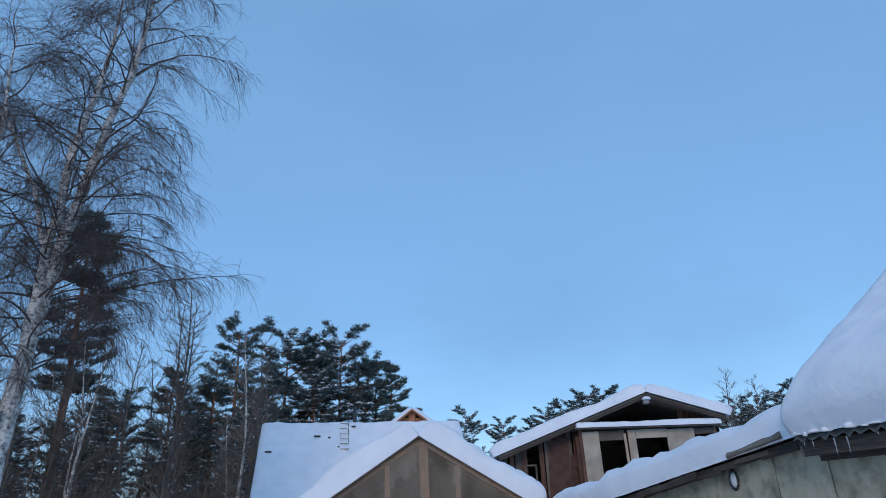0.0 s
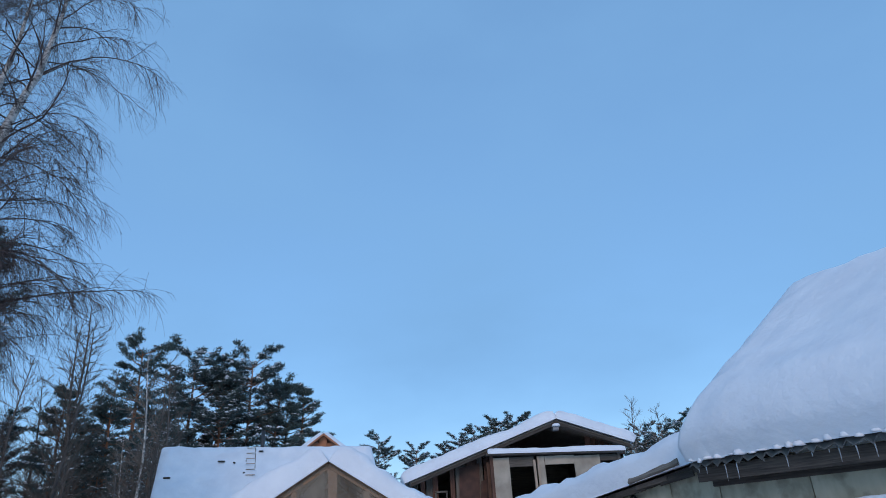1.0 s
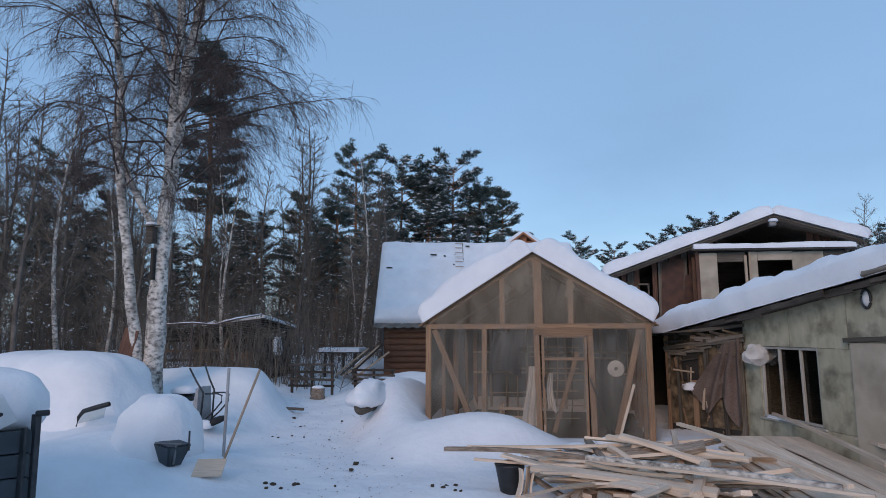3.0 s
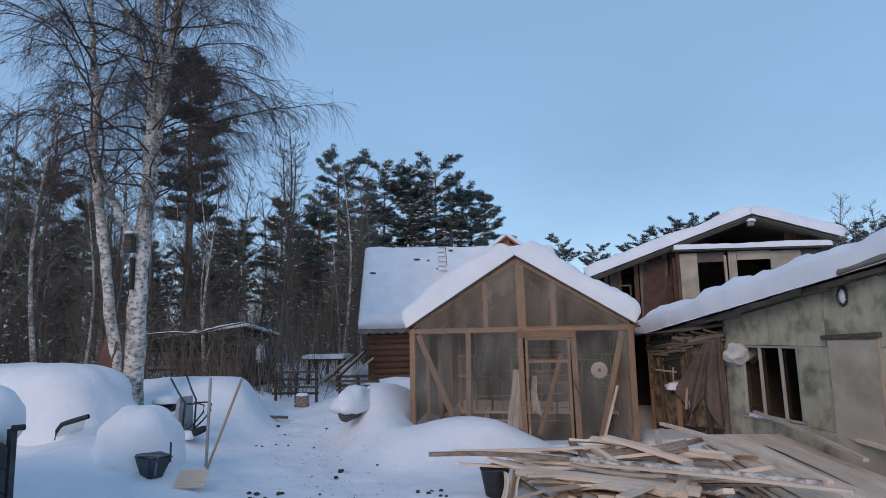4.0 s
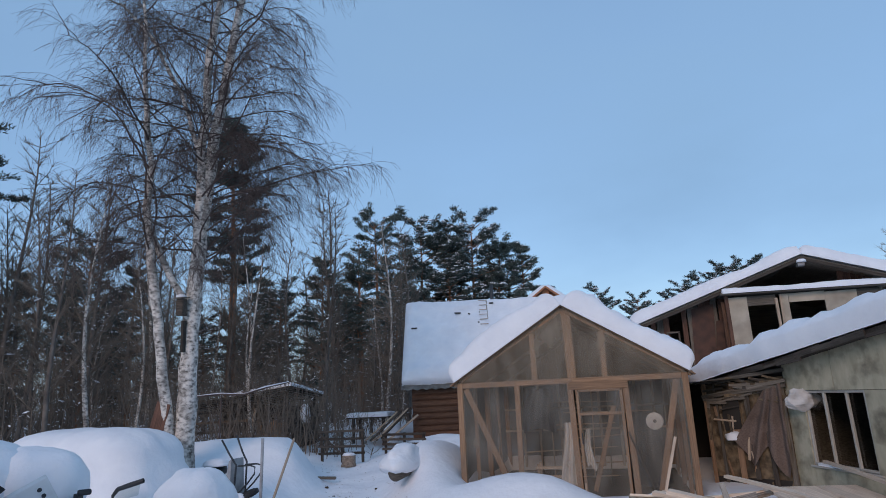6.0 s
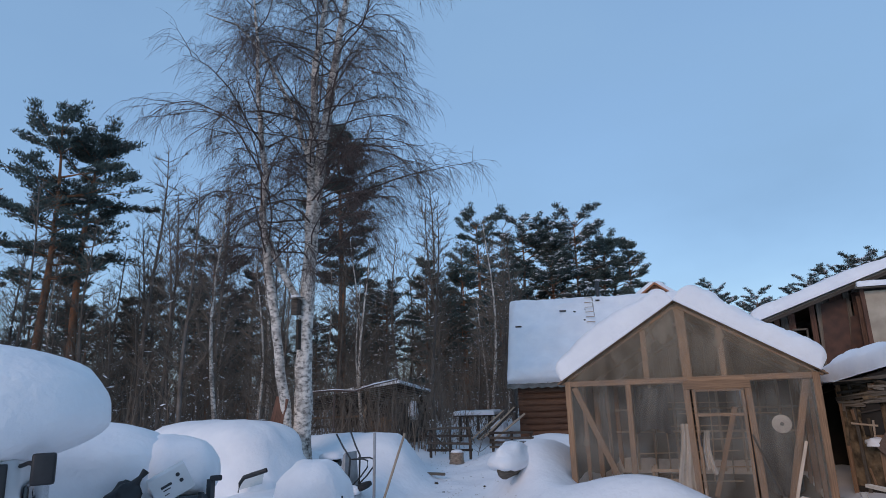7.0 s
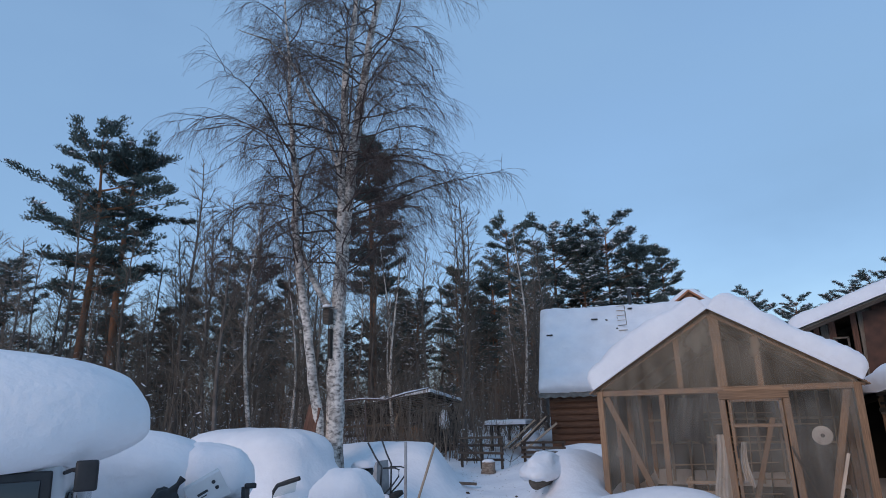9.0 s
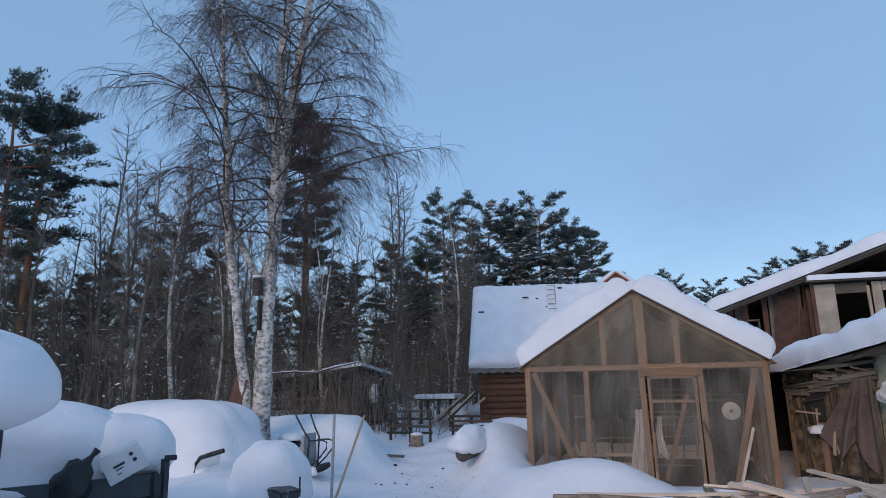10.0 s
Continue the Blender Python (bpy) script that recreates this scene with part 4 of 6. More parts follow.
def ragged_wall():
    """The torn end wall of the annexe: posts, planks, insulation and a hanging cloth."""
    t = thing("ragged_wall", "torn annexe end wall with bare insulation and planks", "wall", pose(2.9, 11, 0))
    P0, P1 = Wk(0.0, 0.02, 0), Wk(-1.15, 0.80, 0)
    d = (P1 - P0)
    nrm = Vector((d.y, -d.x, 0)).normalized()
    if nrm.y > 0:
        nrm = -nrm
    r = random.Random(12)
    Q = lambda f, z, o=0.0: P0 + d * f + nrm * o + Vector((0, 0, z))
    a = Acc()
    nx, nz = 26, 34
    for i in range(nx + 1):
        for j in range(nz + 1):
            f, z = i / nx, 0.25 + 1.72 * j / nz - 0.1 * i / nx
            a.v.append(tuple(Q(f, z, 0.05 * fbm(f * 5, z * 3, 1.4) + 0.03 * fbm(f * 14, z * 9, 1.3, 3))))
    a.f = [(i * (nz + 1) + j, (i + 1) * (nz + 1) + j, (i + 1) * (nz + 1) + j + 1, i * (nz + 1) + j + 1) for i in range(nx) for j in range(nz)]
    part("insulation", a, t, "matted brown insulation", Matrix(), INSULATION, True)
    for f in (0.03, 0.24, 0.45, 0.62, 0.83, 0.98):
        beam("plank", t, Q(f, 0.15 + r.uniform(0, 0.2), 0.06), Q(f + r.uniform(-0.04, 0.04), 1.9, 0.06), r.uniform(0.05, 0.10), 0.03, r.choice([GREY_WOOD, TIMBER, DARK_WOOD]), nrm)
    for z in (1.95, 1.78, 1.70):
        beam("lath", t, Q(-0.03, z + 0.12, 0.10), Q(1.02, z + r.uniform(-0.12, -0.02), 0.10), 0.03, 0.06, r.choice([GREY_WOOD, DARK_WOOD]))
    beam("lath", t, Q(0.62, 1.25, 0.09), Q(0.9, 1.28, 0.09), 0.03, 0.03, TIMBER_PALE)
    for k in range(26):
        f, z, an = r.uniform(0.02, 0.98), r.uniform(1.45, 1.95), r.uniform(-0.5, 0.5)
        beam("splinter", t, Q(f - 0.12, z - 0.1 * an, r.uniform(0.06, 0.16)), Q(f + 0.12, z + 0.1 * an, r.uniform(0.06, 0.16)), r.uniform(0.01, 0.02), r.uniform(0.02, 0.06), r.choice([GREY_WOOD, DARK_WOOD, INSULATION]))
    for k in range(16):
        f, z = r.uniform(0.45, 1.0), r.uniform(0.3, 1.5)
        beam("splinter", t, Q(f, z, 0.07), Q(f + r.uniform(-0.04, 0.04), z + r.uniform(0.15, 0.5), 0.1), r.uniform(0.015, 0.05), 0.015, r.choice([GREY_WOOD, TIMBER, INSULATION, TIMBER_PALE]), nrm)
    # a hole with a frame in the torn boards, its shade a flat dark face
    h = Acc()
    h.face(Q(0.56, 1.12, 0.085), Q(0.78, 1.10, 0.085), Q(0.78, 1.62, 0.085), Q(0.56, 1.64, 0.085))
    part("hole", h, t, "flat dark patch painted as shade in a hole in the boards", Matrix(), SHADE)
    # shade in the gap below the lower edge, painted as a dark strip
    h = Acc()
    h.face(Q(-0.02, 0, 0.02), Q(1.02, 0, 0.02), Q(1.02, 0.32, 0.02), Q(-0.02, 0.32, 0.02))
    part("foot_board", h, t, "", Matrix(), SHADE)
    # grid-like cloth hanging in folds
    a = Acc()
    nx, nz = 28, 24
    for i in range(nx + 1):
        for j in range(nz + 1):
            u, v = i / nx, j / nz
            f = 0.02 + 0.62 * u * (0.35 + 0.65 * v)
            z = 1.86 - 0.12 * u - (1.30 + 0.22 * math.sin(u * 11)) * v * (0.75 + 0.25 * (1 - u))
            a.v.append(tuple(Q(f, z, 0.13 + 0.06 * math.sin(u * 19 + v * 2) * (0.3 + v) + 0.03 * fbm(u * 4, v * 4, 1.0))))
    a.f = [(i * (nz + 1) + j, (i + 1) * (nz + 1) + j, (i + 1) * (nz + 1) + j + 1, i * (nz + 1) + j + 1) for i in range(nx) for j in range(nz)]
    whole("hanging_cloth", a, "brown sacking hanging in folds on the torn wall", "cloth", None, CLOTH, smooth=True)
    whole("snow_clump", snow_lump(Q(0.66, 0.98, 0.12), (0.16, 0.10, 0.09), 3.1, 0.4, 18, 0.3), "clump of snow on a torn wall ledge", "snow", None, SNOW, smooth=True)
    whole("foil_bag", snow_lump(Wk(0.44, 0.07, 1.60), (0.22, 0.07, 0.15), 8.0, 2, 28, 0.35, 2.6), "crumpled silvery foil stuffed into the window corner", "foil", None, FOIL, smooth=False)
    # shade of the passage between greenhouse and annexe, added as dark back and ceiling sheets
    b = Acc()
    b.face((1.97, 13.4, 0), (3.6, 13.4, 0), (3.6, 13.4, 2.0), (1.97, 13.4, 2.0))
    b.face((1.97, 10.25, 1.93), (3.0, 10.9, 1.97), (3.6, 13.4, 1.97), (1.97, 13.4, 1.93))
    part("passage_back", b, t, "", Matrix(), SHADE)


ragged_wall()

# ---- trees ----


def bent(p0, d, L, n, droop, r, wob=0.12):
    """Points of a branch that starts along d and bends under its weight."""
    pts, p, d = [Vector(p0)], Vector(p0), Vector(d).normalized()
    for _ in range(n):
        d = (d + Vector((r.uniform(-wob, wob), r.uniform(-wob, wob), r.uniform(-wob, wob) - droop))).normalized()
        p = p + d * (L / n)
        pts.append(p)
    return pts


def big_birch():
    """The old birch: crossing main stems, crooked rising boughs and a veil of fine hanging twigs."""
    base = Vector((-7.12, 9.42, 0.3))
    t = thing("birch_tree", "tall bare old birch with white stems and drooping twigs", "tree", pose(*base))
    r = random.Random(21)
    stems = [
        ([(-7.12, 9.42, 0.15), (-7.11, 9.41, 1.1), (-7.09, 9.42, 2.2), (-7.08, 9.43, 3.3), (-7.0, 9.49, 5.05), (-6.91, 9.55, 6.5), (-6.78, 9.65, 7.8), (-6.64, 9.74, 8.9), (-6.53, 9.8, 10.0), (-6.3, 9.95, 11.4), (-6.15, 10.0, 13.6), (-6.1, 10.05, 15.8)],
         [0.33, 0.235, 0.205, 0.185, 0.16, 0.145, 0.13, 0.115, 0.10, 0.075, 0.045, 0.008]),
        ([(-7.03, 9.47, 4.7), (-6.99, 9.43, 6.0), (-7.03, 9.45, 7.04), (-6.98, 9.52, 7.8), (-6.96, 9.53, 9.5), (-6.80, 9.65, 10.7), (-6.72, 9.7, 12.2), (-6.75, 9.8, 15.0)],
         [0.12, 0.115, 0.11, 0.105, 0.09, 0.07, 0.045, 0.008]),
        ([(-7.28, 9.26, 0.2), (-7.32, 9.22, 1.5), (-7.47, 9.13, 2.77), (-7.60, 9.03, 3.97), (-7.73, 8.92, 5.23), (-7.80, 8.87, 5.85), (-7.77, 8.88, 6.73), (-7.89, 8.78, 8.1), (-7.95, 8.73, 9.7), (-8.1, 8.6, 12.0)],
         [0.15, 0.125, 0.115, 0.105, 0.10, 0.09, 0.08, 0.06, 0.04, 0.006]),
        ([(-7.09, 9.42, 3.75), (-7.36, 9.20, 4.35), (-7.72, 8.93, 5.3)], [0.085, 0.08, 0.075]),
        ([(-7.04, 9.46, 7.0), (-7.35, 9.2, 8.3), (-7.85, 8.85, 9.5), (-8.35, 8.5, 10.2), (-8.9, 8.1, 10.4)], [0.06, 0.05, 0.04, 0.025, 0.008]),
    ]
    for pts, rad in stems:
        a = Acc()
        fine, fr = [], []
        for i in range(len(pts) - 1):
            for k in range(5):
                f = k / 5
                p = Vector(pts[i]).lerp(Vector(pts[i + 1]), f)
                fine.append(p + Vector((fbm(p.z, 1, 1.3), fbm(p.z, 5, 1.3), 0)) * 0.04)
                fr.append((rad[i] * (1 - f) + rad[i + 1] * f) * 0.84 * (1 + 0.13 * fbm(p.z * 2, 3 + p.x, 1.3)))
        fine.append(Vector(pts[-1]))
        fr.append(rad[-1])
        a.tube(fine, fr, 14)
        part("stem", a, t, "", Matrix(), BIRCH_BARK, True)
    br, tw = Acc(), Acc()

    def rnd(xy, lo, hi):
        return Vector((r.uniform(-xy, xy), r.uniform(-xy, xy), r.uniform(lo, hi)))

    def twigs(pts, n, lo, hi, rad):
        for _ in range(n):
            i = r.randrange(1, len(pts))
            p = pts[i].lerp(pts[i - 1], r.random())
            q3 = bent(p, (pts[i] - pts[i - 1]).normalized() + rnd(1.0, -0.5, 0.5), r.uniform(lo, hi), 5, r.uniform(0.08, 0.36), r, 0.14)
            tw.tube(q3, [rad, rad * 0.9, rad * 0.8, rad * 0.7, rad * 0.6, rad * 0.4], 3)
            for _ in range(r.randrange(2, 5)):
                j = r.randrange(1, 5)
                q4 = bent(q3[j], (q3[j + 1] - q3[j]).normalized() + rnd(0.9, -0.7, 0.3), r.uniform(0.2, 0.65), 3, 0.25, r, 0.14)
                tw.tube(q4, [rad * 0.7, rad * 0.6, rad * 0.5, rad * 0.35], 3)

    def bough(p, d, L, r0):
        q3 = bent(p, d, L * 0.55, 6, 0.02, r, 0.22)
        q3 += bent(q3[-1], q3[-1] - q3[-2], L * 0.45, 6, 0.16, r, 0.17)[1:]
        br.tube(q3, [r0 * (1 - 0.072 * m) for m in range(13)], 5)
        for _ in range(int(3 + L * 1.6)):
            j = r.randrange(3, 12)
            d2 = (q3[j] - q3[j - 1]).normalized() + rnd(0.9, -0.3, 0.6)
            q4 = bent(q3[j], d2, L * r.uniform(0.2, 0.45), 6, 0.08, r, 0.24)
            br.tube(q4, [r0 * 0.42 * (1 - 0.12 * m) for m in range(7)], 4)
            twigs(q4, 5, 0.25, 0.85, 0.0032)
        twigs(q3[3:], int(5 + L * 5), 0.3, 1.05, 0.0036)

    for si, (pts, rad) in enumerate(stems):
        pv = [Vector(p) for p in pts]
        top = pv[-1].z
        n = (74, 38, 42, 3, 4)[si]
        low = (4.6, 6.0, 4.6, 4.4, 7.4)[si]
        for k in range(n):
            z = low + (top - 0.3 - low) * ((k + r.random()) / n) ** 1.25
            i = max(j for j in range(len(pv) - 1) if pv[j].z <= z or j == 0)
            f = min(1, max(0, (z - pv[i].z) / (pv[i + 1].z - pv[i].z)))
            p = pv[i].lerp(pv[i + 1], f)
            az = k * 2.4 + r.uniform(-0.6, 0.6)
            L = min(2.6, 0.7 + (top - z) * 0.4) * r.uniform(0.55, 1.1)
            el = r.uniform(0.2, 1.0)
            bough(p, (math.cos(az) * math.cos(el), math.sin(az) * math.cos(el), math.sin(el)), L, 0.008 + 0.0055 * L)
    # the long lone bough that reaches out over the yard
    q3 = bent((-6.92, 9.55, 6.0), (0.81, 0.58, 0.36), 3.7, 12, 0.02, r, 0.08)
    br.tube(q3, [0.03 * (1 - 0.075 * m) for m in range(13)], 6)
    twigs(q3[5:], 46, 0.4, 0.95, 0.0042)
    for k in range(9):
        az = r.uniform(-0.3, 1.5)
        bough(Vector((-7.0 + 0.02 * k, 9.5, 4.8 + 0.42 * k)), (math.cos(az), math.sin(az), 0.35), r.uniform(1.9, 2.7), 0.02)
    tagged(part("bough_mass", br, t, "dark birch boughs", Matrix(), TWIG, True), kind="stuff")
    tagged(part("twig_mass", tw, t, "fine hanging twigs", Matrix(), TWIG), kind="stuff")
    return t


big_birch()


def pine(seed, h, crown, spread, label, snow=0.12, lean=0.0, whorls=12, mid=0.42):
    """A Scots pine: bare orange trunk, tiers of spreading limbs with feathery sprays of needles, domed top."""
    r = random.Random(seed)
    t = thing("pine_tree", label, "tree", Matrix())
    a = Acc()
    trunk = [Vector((lean * h * f * f + 0.10 * math.sin(f * 5 + seed), 0.1 * math.sin(f * 4 + seed * 2), h * 0.95 * f)) for f in [i / 12 for i in range(13)]]
    a.tube(trunk, [0.22 * (1 - 0.92 * i / 12) * h / 14 + 0.012 for i in range(13)], 9)
    part("trunk", a, t, "", None, PINE_BARK, True)
    lim, ned, sno = Acc(), Acc(), Acc()

    def spray(p, out, n, s):
        for _ in range(n):
            c = p + Vector((r.gauss(0, s), r.gauss(0, s), r.gauss(0, s * 0.42)))
            u = (out * 0.6 + Vector((r.uniform(-1, 1), r.uniform(-1, 1), r.uniform(-0.2, 1.1)))).normalized()
            v = u.cross(Vector((r.uniform(-1, 1), r.uniform(-1, 1), r.uniform(-1, 1)))).normalized()
            L, w = r.uniform(0.10, 0.22), r.uniform(0.018, 0.040)
            ned.face(c - v * w, c + u * L, c + v * w)
        if r.random() < snow:
            for _ in range(3):
                c = p + Vector((r.gauss(0, s * 0.8), r.gauss(0, s * 0.8), s * 0.55 + r.uniform(0, 0.05)))
                k, an = r.uniform(0.09, 0.22), r.uniform(0, 6.3)
                u, v = Vector((math.cos(an), math.sin(an), r.uniform(-0.3, 0.3))) * k, Vector((-math.sin(an), math.cos(an), r.uniform(-0.3, 0.3))) * k * 0.7
                up = Vector((0, 0, k * 0.5))
                for e, f in ((u, v), (v, -u), (-u, -v), (-v, u)):
                    sno.face(c + e, c + f, c + up)

    for wh in range(whorls):
        g0 = (wh + r.uniform(0.15, 0.85)) / whorls
        for b in range(r.randrange(4, 7)):
            g2 = min(0.995, g0 + r.uniform(-0.4, 0.4) / whorls)
            f = crown + (1 - crown) * max(0, g2)
            i = min(11, int(f * 12))
            p = trunk[i].lerp(trunk[i + 1], f * 12 - i)
            az = b * 1.3 + wh * 0.8 + r.uniform(-0.5, 0.5)
            L = spread * math.sqrt(max(0.05, 1 - ((g2 - mid) / 0.62) ** 2)) * r.uniform(0.45, 1.08)
            el = r.uniform(-0.15, 0.25) + 0.55 * max(0, g2) ** 2
            q3 = bent(p, (math.cos(az) * math.cos(el), math.sin(az) * math.cos(el), math.sin(el)), L, 6, -0.03, r, 0.16)
            lim.tube(q3, [0.016 + 0.012 * L, 0.016 + 0.009 * L, 0.014 + 0.006 * L, 0.016, 0.013, 0.010, 0.006], 4)
            for j in range(2, 7):
                d = (q3[j] - q3[j - 1]).normalized()
                for s in (-1, 1):
                    if r.random() < 0.18 + (0.25 if j == 2 else 0):
                        continue
                    sd = (d * r.uniform(0.5, 1.1) + Vector((-d.y, d.x, 0)) * s * r.uniform(0.4, 1.0) + Vector((0, 0, r.uniform(-0.1, 0.35)))).normalized()
                    l = r.uniform(0.3, 0.75) * (0.6 + 0.25 * L / max(spread, 1))
                    lim.tube([q3[j], q3[j] + sd * l], [0.008, 0.004], 3)
                    for m in (0.55, 1.0):
                        spray(q3[j] + sd * l * m, sd, 27, 0.12)
            spray(q3[6], d, 30, 0.13)
    spray(trunk[12], Vector((0, 0, 1)), 60, 0.2)
    # dead stubs below the crown
    for k in range(12):
        f = crown * r.uniform(0.45, 1.0)
        i = min(11, int(f * 12))
        az = r.uniform(0, 6.3)
        q3 = bent(trunk[i], (math.cos(az), math.sin(az), 0.1), r.uniform(0.4, 1.5), 4, 0.06, r, 0.15)
        lim.tube(q3, [0.022, 0.018, 0.013, 0.009, 0.005], 3)
    tagged(part("bough_mass", lim, t, "", None, PINE_BARK, True), kind="stuff")
    tagged(part("crown", ned, t, "dark green needle sprays", None, NEEDLES), kind="stuff")
    tagged(part("snow", sno, t, "snow caught on the needles", None, SNOW), kind="stuff")
    return t


def bare_tree(seed, h, bark, label, n=46):
    """A thin leafless forest tree."""
    r = random.Random(seed)
    t = thing("bare_tree", label, "tree", Matrix())
    a, b = Acc(), Acc()
    trunk = [Vector((0.25 * math.sin(i * 0.5 + seed), 0.2 * math.cos(i * 0.6 + seed), h * i / 8)) for i in range(9)]
    a.tube(trunk, [0.085 * (1 - 0.93 * i / 8) * h / 9 + 0.007 for i in range(9)], 7)
    part("trunk", a, t, "", None, bark, True)
    for k in range(n):
        f = 0.16 + 0.83 * (k + r.random()) / n
        i = min(7, int(f * 8))
        p = trunk[i].lerp(trunk[i + 1], f * 8 - i)
        az, el = r.uniform(0, 6.3), r.uniform(0.35, 1.1)
        L = h * (0.22 * (1 - f) + 0.06) * r.uniform(0.6, 1.2)
        q3 = bent(p, (math.cos(az) * math.cos(el), math.sin(az) * math.cos(el), math.sin(el)), L, 5, 0.0, r, 0.16)
        b.tube(q3, [0.018, 0.015, 0.012, 0.010, 0.008, 0.005], 3)
        for _ in range(11):
            j = r.randrange(1, 5)
            d = (q3[j + 1] - q3[j]).normalized() + Vector((r.uniform(-0.9, 0.9), r.uniform(-0.9, 0.9), r.uniform(-0.2, 0.6)))
            q4 = bent(q3[j], d, L * r.uniform(0.2, 0.55), 3, 0.02, r, 0.18)
            b.tube(q4, [0.0075, 0.0065, 0.0055, 0.004], 3)
    tagged(part("twig_mass", b, t, "", None, THICKET), kind="stuff")
    return t


def placed(x, y, s=1.0, rz=0.0, z=None):
    return pose(x, y, (height(x, y) - 0.05) if z is None else z, 0, 0, rz) @ Matrix.Scale(s, 4)


PINES = [pine(1, 13.0, 0.46, 2.9, "tall pine with an orange trunk and dark layered crown", 0.03, 0.0, 8),
         pine(2, 13.0, 0.50, 2.3, "tall pine with a ragged dark green crown", 0.08, 0.03, 7),
         pine(3, 13.0, 0.38, 2.8, "broad dark pine dusted with snow", 0.42, 0.0, 11, 0.5),
         pine(4, 12.0, 0.16, 2.0, "low-branched pine dusted with snow", 0.22, 0.0, 13, 0.3),
         pine(5, 15.0, 0.46, 1.9, "slim tall pine behind the birch", 0.06, 0.0, 13, 0.45)]
BARE = [bare_tree(31, 10, GREY_BARK, "thin bare grey forest tree", 52), bare_tree(32, 9, BIRCH_BARK, "thin bare white-stemmed birch", 50), bare_tree(33, 11, GREY_BARK, "tall bare twiggy tree", 70)]
# (kind, x, y, height of the top, turn)
NAMED = [(0, -20.9, 13.0, 12.8, 200), (1, -21.25, 14.45, 13.2, 60), (0, -24.2, 10.6, 8.6, 20), (2, -23.0, 23.1, 10.5, 0), (3, -19.4, 22.0, 8.4, 0), (4, -15.2, 23.0, 15.0, 90), (3, -12.5, 26.5, 9.0, 0),
         (0, -14.1, 38.1, 14.2, 90), (2, -12.35, 42.9, 14.9, 0), (2, -10.7, 44.5, 14.3, 80), (2, -8.75, 44.85, 15.1, 140), (1, -7.3, 46.5, 13.9, 30), (3, -5.6, 48.4, 13.8, 0), (2, -6.6, 48.0, 11.8, 200), (2, -10.0, 42.0, 11.4, 250), (3, -12.9, 40.0, 10.5, 0),
         (2, -0.47, 83.8, 14.4, 10), (2, 4.57, 83.7, 13.0, 120), (2, 6.9, 68.5, 10.9, 40), (2, 8.6, 68.4, 11.9, 90), (2, 10.2, 68.2, 12.4, 10), (2, 11.8, 68.0, 12.9, 200), (2, 13.1, 67.8, 13.4, 300), (2, 14.6, 67.6, 13.5, 130), (2, 16.2, 67.0, 13.2, 15), (3, 9.4, 66.5, 10.6, 0), (3, 12.4, 66.5, 11.6, 0),
         (2, 24.2, 60.5, 10.4, 20), (2, 25.6, 60.0, 10.9, 80), (2, 27.0, 59.4, 10.6, 160), (2, 28.4, 58.8, 11.2, 220), (2, 29.8, 58.0, 11.6, 10), (2, 31.2, 58.0, 11.4, 320), (2, 33.0, 57.5, 11.9, 90), (3, 26.4, 58.6, 9.4, 0), (3, 29.0, 57.6, 9.8, 0)]
hs = (13.0, 13.0, 13.0, 12.0, 15.0)
used = set()
rf = random.Random(77)


def plant(kind, x, y, h, pool, heights, group, turn=None):
    m = placed(x, y, h / heights[kind], rf.uniform(0, 360) if turn is None else turn)
    if (group, kind) not in used:
        used.add((group, kind))
        pool[kind].matrix_basis = m
        tagged(pool[kind], group=group)
    else:
        tagged(copy_thing(pool[kind], m @ Matrix.Scale(1 / pool[kind].scale[0], 4)), group=group)


for k, x, y, h, turn in NAMED:
    plant(k, x, y, h - height(x, y) - 0.1, PINES, hs, "pines round the yard", turn)
bh = (10.0, 9.0, 11.0)
for k, x, y, h in [(2, -18.9, 15.85, 11.0), (0, -12.0, 26.0, 11.2), (2, -11.2, 24.5, 9.8), (1, -13.4, 13.6, 8.2), (1, -15.6, 18.3, 9.0), (0, -16.5, 17.0, 9.5), (2, -22.5, 20.0, 11.0), (0, 22.9, 54.7, 11.8), (0, 24.6, 54, 10.9)]:
    plant(k, x, y, h, BARE, bh, "bare trees of the forest edge")
# the forest edge: pines behind, thin bare trees before them
for _ in range(90):
    az = radians(rf.uniform(-74, -9))
    d = rf.uniform(28, 62)
    x, y = d * math.sin(az), d * math.cos(az)
    if y < 6 or (x > -9 and y < 40):
        continue
    plant(rf.choice((1, 2, 3, 3)), x, y, rf.uniform(4.8, 8.2) * (1.0 if d < 40 else 1.2), PINES, hs, "pines round the yard")
for _ in range(150):
    az = radians(rf.uniform(-76, -14))
    d = rf.uniform(17.5, 42)
    x, y = d * math.sin(az), d * math.cos(az)
    if y < 3 or (x > -7.5 and y < 30):
        continue
    plant(rf.choice((0, 0, 1, 2)), x, y, rf.uniform(4.5, 8.6), BARE, bh, "bare trees of the forest edge")


